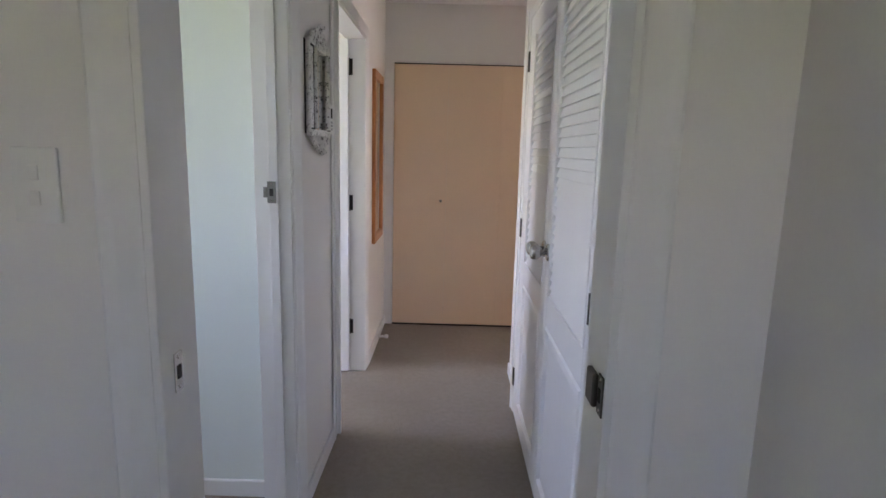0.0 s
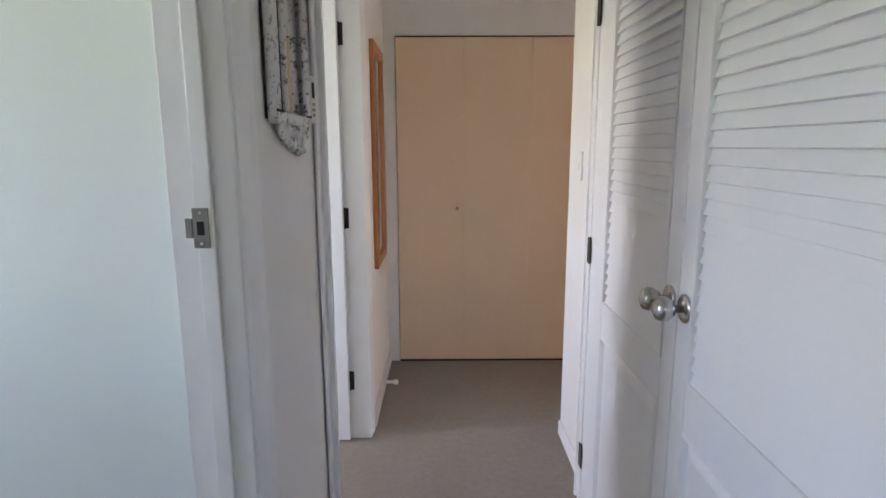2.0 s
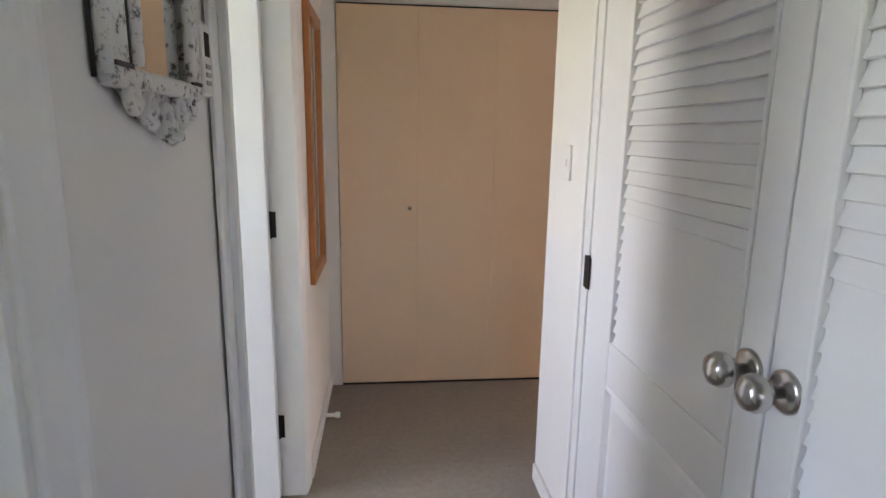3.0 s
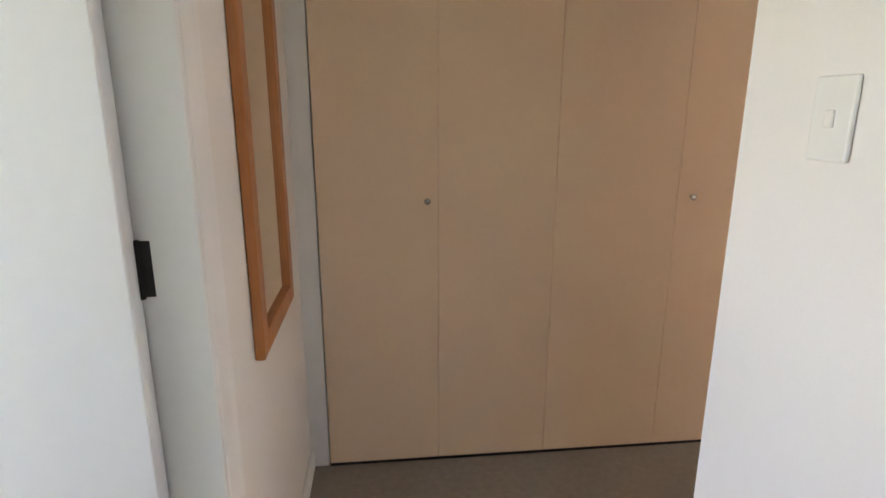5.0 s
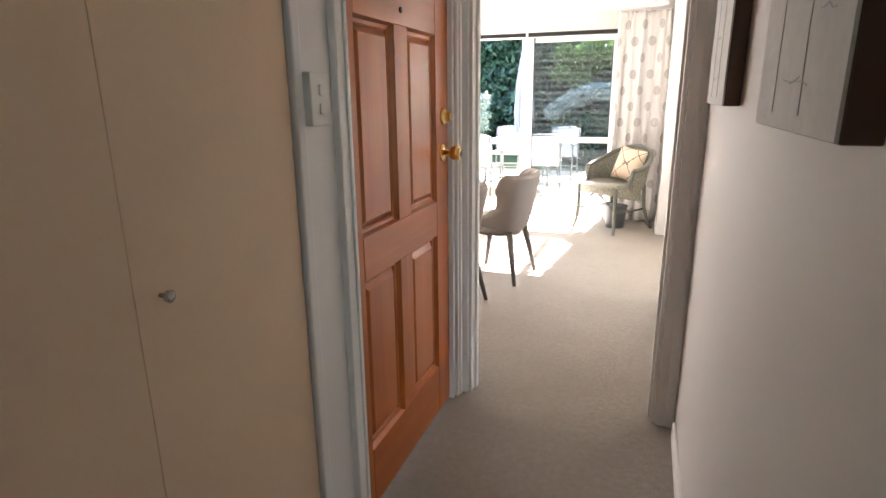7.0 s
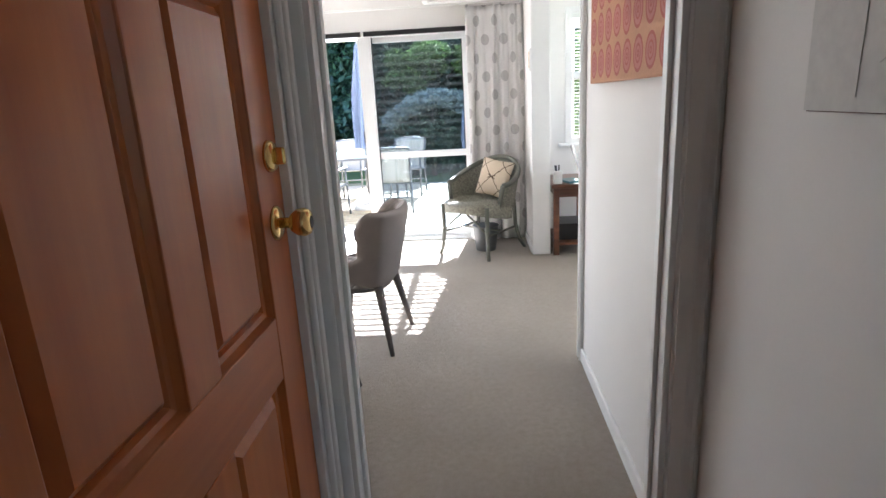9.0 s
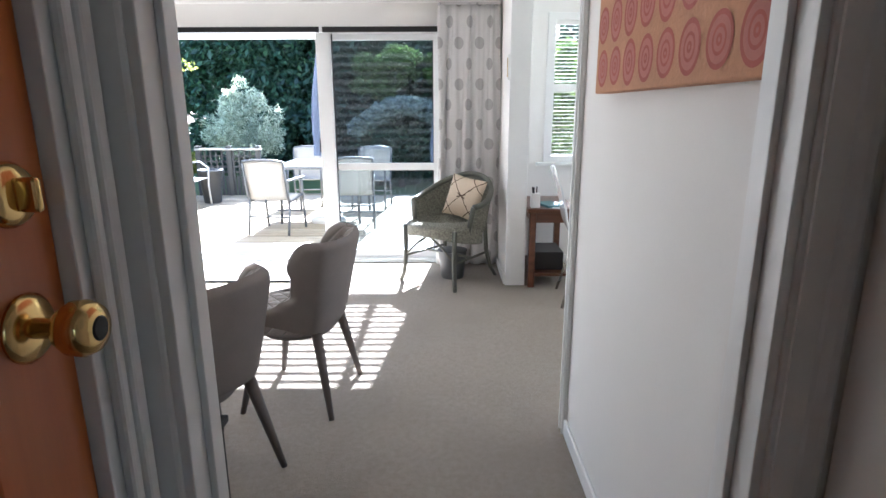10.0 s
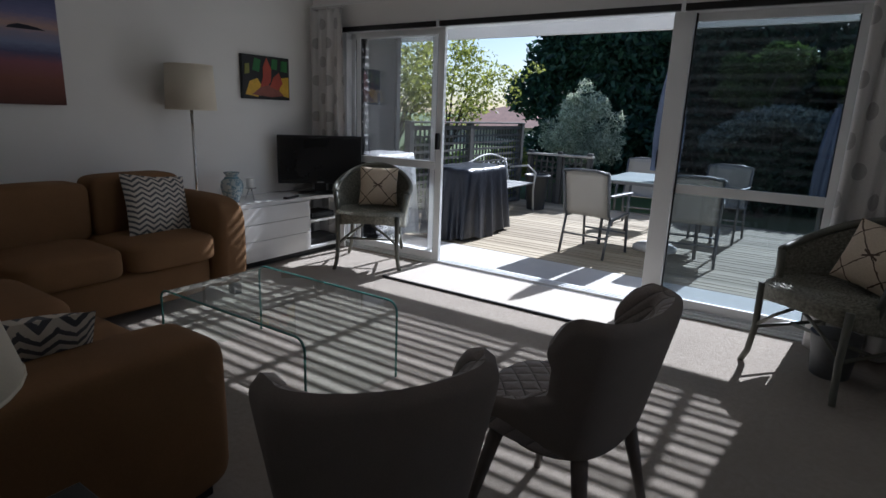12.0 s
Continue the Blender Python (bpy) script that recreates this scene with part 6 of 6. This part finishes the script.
# ornate white garden bench
WIRON = plain("white_painted_iron", (0.36, 0.36, 0.35), 0.5, var=0.15)
gb = thing("garden_bench", "white iron garden bench with a scrolled back", "bench", pose(10.3, 8.12, DZ, 0, 0, 0))
for x in (-0.5, 0.5):
    part("leg", Geo().tube([(x, -0.22, 0), (x, -0.2, 0.3), (x, -0.22, 0.55), (x, -0.1, 0.64), (x, 0.18, 0.6)], 0.013, 7), WIRON, gb, smooth=True)
    part("leg", Geo().tube([(x, 0.26, 0), (x, 0.2, 0.4), (x, 0.27, 0.72)], 0.013, 7), WIRON, gb, smooth=True)
for j in range(5):
    part("seat_slat", Geo().box(-0.5, 0.5, -0.2 + j * 0.085, -0.135 + j * 0.085, 0.395, 0.412), WIRON, gb, bevel=0.003)
part("top_rail", Geo().tube([(-0.5 + k * 0.05, 0.27, 0.70 + 0.09 * math.sin(k * math.pi / 20)) for k in range(21)], 0.012, 7), WIRON, gb, smooth=True)
for k in range(7):
    cx = -0.42 + k * 0.14
    part("scroll", Geo().tube([(cx + 0.062 * math.cos(a), 0.26, 0.58 + 0.10 * math.sin(a)) for a in (i * math.pi / 9 for i in range(19))], 0.008, 6), WIRON, gb, smooth=True)
fp = thing("planter", "tapered dark planter pot at the end of the fence", "planter", pose(11.05, 7.98, DZ))
part("pot", Geo().lathe([(0.12, 0), (0.125, 0.01), (0.17, 0.46), (0.185, 0.47), (0.185, 0.50), (0.16, 0.50), (0.15, 0.42)], 32), plain("charcoal_pot", (0.035, 0.037, 0.04), 0.5, var=0.15), fp, smooth=True)
part("soil", Geo().lathe([(0.15, 0.43), (0.02, 0.445)], 24), DARKFRAME, fp)


# ---- plants ----
def leaf_mat(name, dark, light, trans=0.25):
    m, nt, p = nodes_of(name)
    g = nt.nodes.new("ShaderNodeNewGeometry")
    c = ramp(nt, g.outputs["Random Per Island"], [(0.0, dark), (0.6, light), (1.0, tuple(min(1, x * 1.4) for x in light))])
    nt.links.new(c, p.inputs["Base Color"])
    p.inputs["Roughness"].default_value = 0.5
    out = nt.nodes["Material Output"]
    tl_, mx = nt.nodes.new("ShaderNodeBsdfTranslucent"), nt.nodes.new("ShaderNodeMixShader")
    nt.links.new(c, tl_.inputs["Color"])
    mx.inputs[0].default_value = trans
    nt.links.new(p.outputs[0], mx.inputs[1])
    nt.links.new(tl_.outputs[0], mx.inputs[2])
    nt.links.new(mx.outputs[0], out.inputs["Surface"])
    return m


def leaf_cloud(clumps, count, size, seed, slim=0.5):
    """Many small folded leaves scattered over clumps (x, y, z, rx, ry, rz), thicker towards their skins."""
    rs = np.random.RandomState(seed)
    cl = np.array(clumps, float)
    wt = (cl[:, 3] * cl[:, 4] + cl[:, 4] * cl[:, 5] + cl[:, 3] * cl[:, 5])
    pick = rs.choice(len(cl), count, p=wt / wt.sum())
    d = rs.normal(size=(count, 3))
    d /= np.linalg.norm(d, axis=1)[:, None]
    r = rs.uniform(0.35, 1.0, count) ** 0.4 * rs.uniform(0.86, 1.1, count)
    c = cl[pick, :3] + d * cl[pick, 3:] * r[:, None]
    a = rs.normal(size=(count, 3)) + d * 0.7
    a /= np.linalg.norm(a, axis=1)[:, None]
    b = np.cross(a, rs.normal(size=(count, 3)))
    b /= np.linalg.norm(b, axis=1)[:, None] + 1e-9
    s = size * rs.uniform(0.6, 1.3, count)[:, None]
    n = np.cross(a, b)
    v = np.stack([c - a * s, c + b * s * slim + n * s * 0.15, c + a * s, c - b * s * slim + n * s * 0.15], 1).reshape(-1, 3)
    me = bpy.data.meshes.new("leaves")
    me.from_pydata(v.tolist(), [], [(4 * i, 4 * i + 1, 4 * i + 2, 4 * i + 3) for i in range(count)])
    return me


def clumps_round(cx, cy, cz, rx, ry, rz, n, seed, k=0.42):
    r = random.Random(seed)
    out = []
    for _ in range(n):
        while True:
            p = Vector((r.uniform(-1, 1), r.uniform(-1, 1), r.uniform(-1, 1)))
            if p.length < 1:
                break
        q = r.uniform(0.7, 1.2) * k
        out.append((cx + p.x * rx * 0.8, cy + p.y * ry * 0.8, cz + p.z * rz * 0.8, rx * q, ry * q, rz * q))
    return out


BARK = wood("rough_bark", (0.035, 0.028, 0.022), (0.12, 0.10, 0.08), 0.9, 14, 2, 0.8)


def tree(name, label, x, y, z0, trunk_h, r0, crown, count, size, leafm, seed, slim=0.5):
    """A tapered trunk with limbs that reach into the clumps of its crown."""
    ob = thing(name, label, "tree", pose(x, y, z0))
    rnd = random.Random(seed)
    rel = [(c[0] - x, c[1] - y, c[2] - z0, *c[3:]) for c in crown]
    part("trunk", Geo().tube([(0, 0, 0), (0.04, 0.02, trunk_h * 0.5), (0, 0.05, trunk_h), (0.06, 0, trunk_h * 1.35)], [r0, r0 * 0.8, r0 * 0.6, r0 * 0.3], 10), BARK, ob, smooth=True)
    for c in rnd.sample(rel, min(7, len(rel))):
        part("limb", Geo().tube([(0, 0.03, trunk_h * rnd.uniform(0.6, 1)), (c[0] * 0.5, c[1] * 0.5, (trunk_h + c[2]) / 2 + 0.1), (c[0], c[1], c[2])], [r0 * 0.4, r0 * 0.25, r0 * 0.08], 7), BARK, ob, smooth=True)
    tagged(part("crown", leaf_cloud(rel, count, size, seed, slim), leafm, ob), kind="stuff")
    return ob


DARKLEAF = leaf_mat("dark_green_leaves", (0.010, 0.028, 0.016), (0.035, 0.080, 0.045), 0.2)
OLIVE = leaf_mat("silver_olive_leaves", (0.20, 0.25, 0.17), (0.50, 0.54, 0.42), 0.5)
LIME = leaf_mat("yellow_green_leaves", (0.07, 0.105, 0.02), (0.30, 0.32, 0.07), 0.5)
MIDLEAF = leaf_mat("mid_green_leaves", (0.03, 0.06, 0.012), (0.10, 0.16, 0.035), 0.3)
BRIGHTLEAF = leaf_mat("bright_green_leaves", (0.05, 0.09, 0.015), (0.17, 0.26, 0.05), 0.45)
LITLEAF = leaf_mat("sunlit_shrub_top_leaves", (0.05, 0.07, 0.05), (0.30, 0.35, 0.31), 0.25)

# tall dark hedge trees at the back
for i, (x, y, h, w) in enumerate(((16.6, 9.6, 3.3, 1.5), (16.9, 7.6, 3.4, 1.8), (16.6, 5.4, 2.9, 1.8), (16.8, 3.1, 2.5, 1.8), (16.5, 0.9, 2.6, 1.8), (16.7, -1.4, 3.2, 1.9))):
    cr = [(x + dx, y + dy, z, 0.75, 0.8, 0.65) for z in (0.25, 1.0, 1.8, 2.6, h - 0.5, h) for dx, dy in ((random.Random(i * 31 + int(z * 10) + k).uniform(-0.7, 0.7), random.Random(i * 57 + int(z * 10) + k).uniform(-w, w) * (0.75 if z > h - 0.6 else 1)) for k in range(5))]
    tree("hedge_tree", "tall dense dark green hedge tree behind the lawn", x, y, -0.22, 2.0, 0.16, cr, 24000, 0.095, DARKLEAF, 20 + i)
for i, y in enumerate((-2.0, 0.5, 3.0, 5.5, 8.0)):
    cr = clumps_round(18.6, y, 2.0, 0.7, 1.9, 2.3, 22, 90 + i, 0.36)
    tree("hedge_tree", "tall dark tree filling the back of the garden", 18.6, y, -0.22, 2.0, 0.16, cr, 12000, 0.12, DARKLEAF, 120 + i)
tree("olive_tree", "rounded silvery olive tree beyond the balustrade", 13.3, 8.2, -0.22, 0.6, 0.09,
     clumps_round(13.3, 8.2, 0.95, 0.78, 0.78, 0.72, 46, 4, 0.24) + [(13.3, 8.2, 1.62, 0.16, 0.16, 0.3), (13.25, 8.4, 1.4, 0.2, 0.18, 0.3), (13.3, 7.95, 1.45, 0.18, 0.18, 0.26)], 8500, 0.055, OLIVE, 5, 0.2)
tree("garden_tree", "airy yellow-green tree behind the lattice fence", 11.6, 9.9, -0.22, 1.2, 0.05,
     clumps_round(11.5, 9.75, 1.75, 1.05, 1.2, 0.9, 60, 9, 0.2) + [(12.0, 8.95, 1.85, 0.2, 0.26, 0.12), (12.0, 8.6, 1.98, 0.14, 0.2, 0.09), (11.9, 9.3, 1.7, 0.25, 0.2, 0.18)], 3600, 0.036, LIME, 6, 0.5)
tree("garden_tree", "yellow-green tree leaning over the fence by the wing wall", 10.0, 9.8, -0.22, 1.2, 0.05,
     clumps_round(10.0, 9.65, 1.75, 0.9, 0.7, 0.9, 44, 12, 0.22), 3200, 0.034, LIME, 16, 0.5)
# sunlit top of the shrub: its light is put into paler leaves
tree("lit_shrub_top", "arching top layer of the far shrub, coloured pale as sunlit", 13.8, 5.3, -0.22, 0.8, 0.06,
     [(13.8, 6.15 - 0.22 * k, 0.95 + 0.42 * math.sin(k * math.pi / 8.5), 0.3, 0.22, 0.2) for k in range(9)] + [(14.0, 5.9 - 0.24 * k, 1.05 + 0.3 * math.sin(k * math.pi / 7), 0.3, 0.25, 0.2) for k in range(8)], 8000, 0.04, LITLEAF, 7, 0.4)
tree("shrub", "dense dark shrub body under its sunlit-coloured arching top", 14.2, 5.2, -0.22, 0.4, 0.06, clumps_round(14.1, 5.2, 0.35, 0.5, 1.15, 0.75, 16, 31), 12000, 0.06, DARKLEAF, 32)
tree("garden_tree", "bright green tree above the hedge", 15.2, 3.6, -0.22, 1.6, 0.1, clumps_round(15.1, 3.7, 2.15, 0.8, 1.2, 0.75, 26, 41, 0.26), 8000, 0.075, BRIGHTLEAF, 42)
tree("garden_tree", "grey-green tree behind the arching shrub", 14.7, 5.6, -0.22, 1.4, 0.08, clumps_round(14.6, 5.6, 2.05, 0.6, 0.85, 0.6, 24, 45, 0.25), 6500, 0.05, MIDLEAF, 46, 0.35)
tree("shrub", "low green bushes behind the lattice fence", 10.2, 9.6, -0.22, 0.3, 0.04, clumps_round(10.4, 9.6, 0.3, 1.6, 0.45, 0.5, 14, 51, 0.3), 7000, 0.06, MIDLEAF, 52)
tree("shrub", "yellow-green bushes beyond the balustrade", 13.0, 9.6, -0.22, 0.3, 0.04, clumps_round(13.0, 9.6, 0.2, 1.0, 0.7, 0.5, 10, 61, 0.35), 5000, 0.06, LIME, 62)
tree("hedge_tree", "dense green hedge outside the study window", 11.0, 1.6, -0.22, 1.2, 0.1, clumps_round(11.0, 1.7, 1.0, 0.7, 2.2, 1.3, 22, 71, 0.34), 14000, 0.08, MIDLEAF, 72)

# a neighbour's house far behind
TILE = plain("terracotta_roof_tiles", (0.24, 0.135, 0.105), 0.8, var=0.3, fine=9, coarse=2, relief=0.4)
RENDER_W = plain("cream_render", (0.55, 0.50, 0.42), 0.85)
nh = thing("neighbour_house", "distant house with a terracotta tiled hip roof", "house", pose(33.4, 19.0, -0.22))
part("wall", Geo().box(-4, 4, -3.2, 3.2, 0, 1.0), RENDER_W, nh)
part("roof", Geo().add([(-4.5, -3.7, 0.9), (4.5, -3.7, 0.9), (4.5, 3.7, 0.9), (-4.5, 3.7, 0.9), (-1.2, 0, 2.1), (1.2, 0, 2.1)], [(0, 1, 5, 4), (1, 2, 5), (2, 3, 4, 5), (3, 0, 4), (3, 2, 1, 0)]), TILE, nh)
wnd = part("window", Geo().box(-4.03, -3.98, -1.6, -0.4, 0.3, 0.85), SCREEN, nh)
part("frame", Geo().box(-4.05, -4.03, -1.7, -0.3, 0.25, 0.3), TRIM, wnd)
part("window", Geo().box(-1.6, -0.4, -3.23, -3.18, 0.3, 0.85), SCREEN, nh)
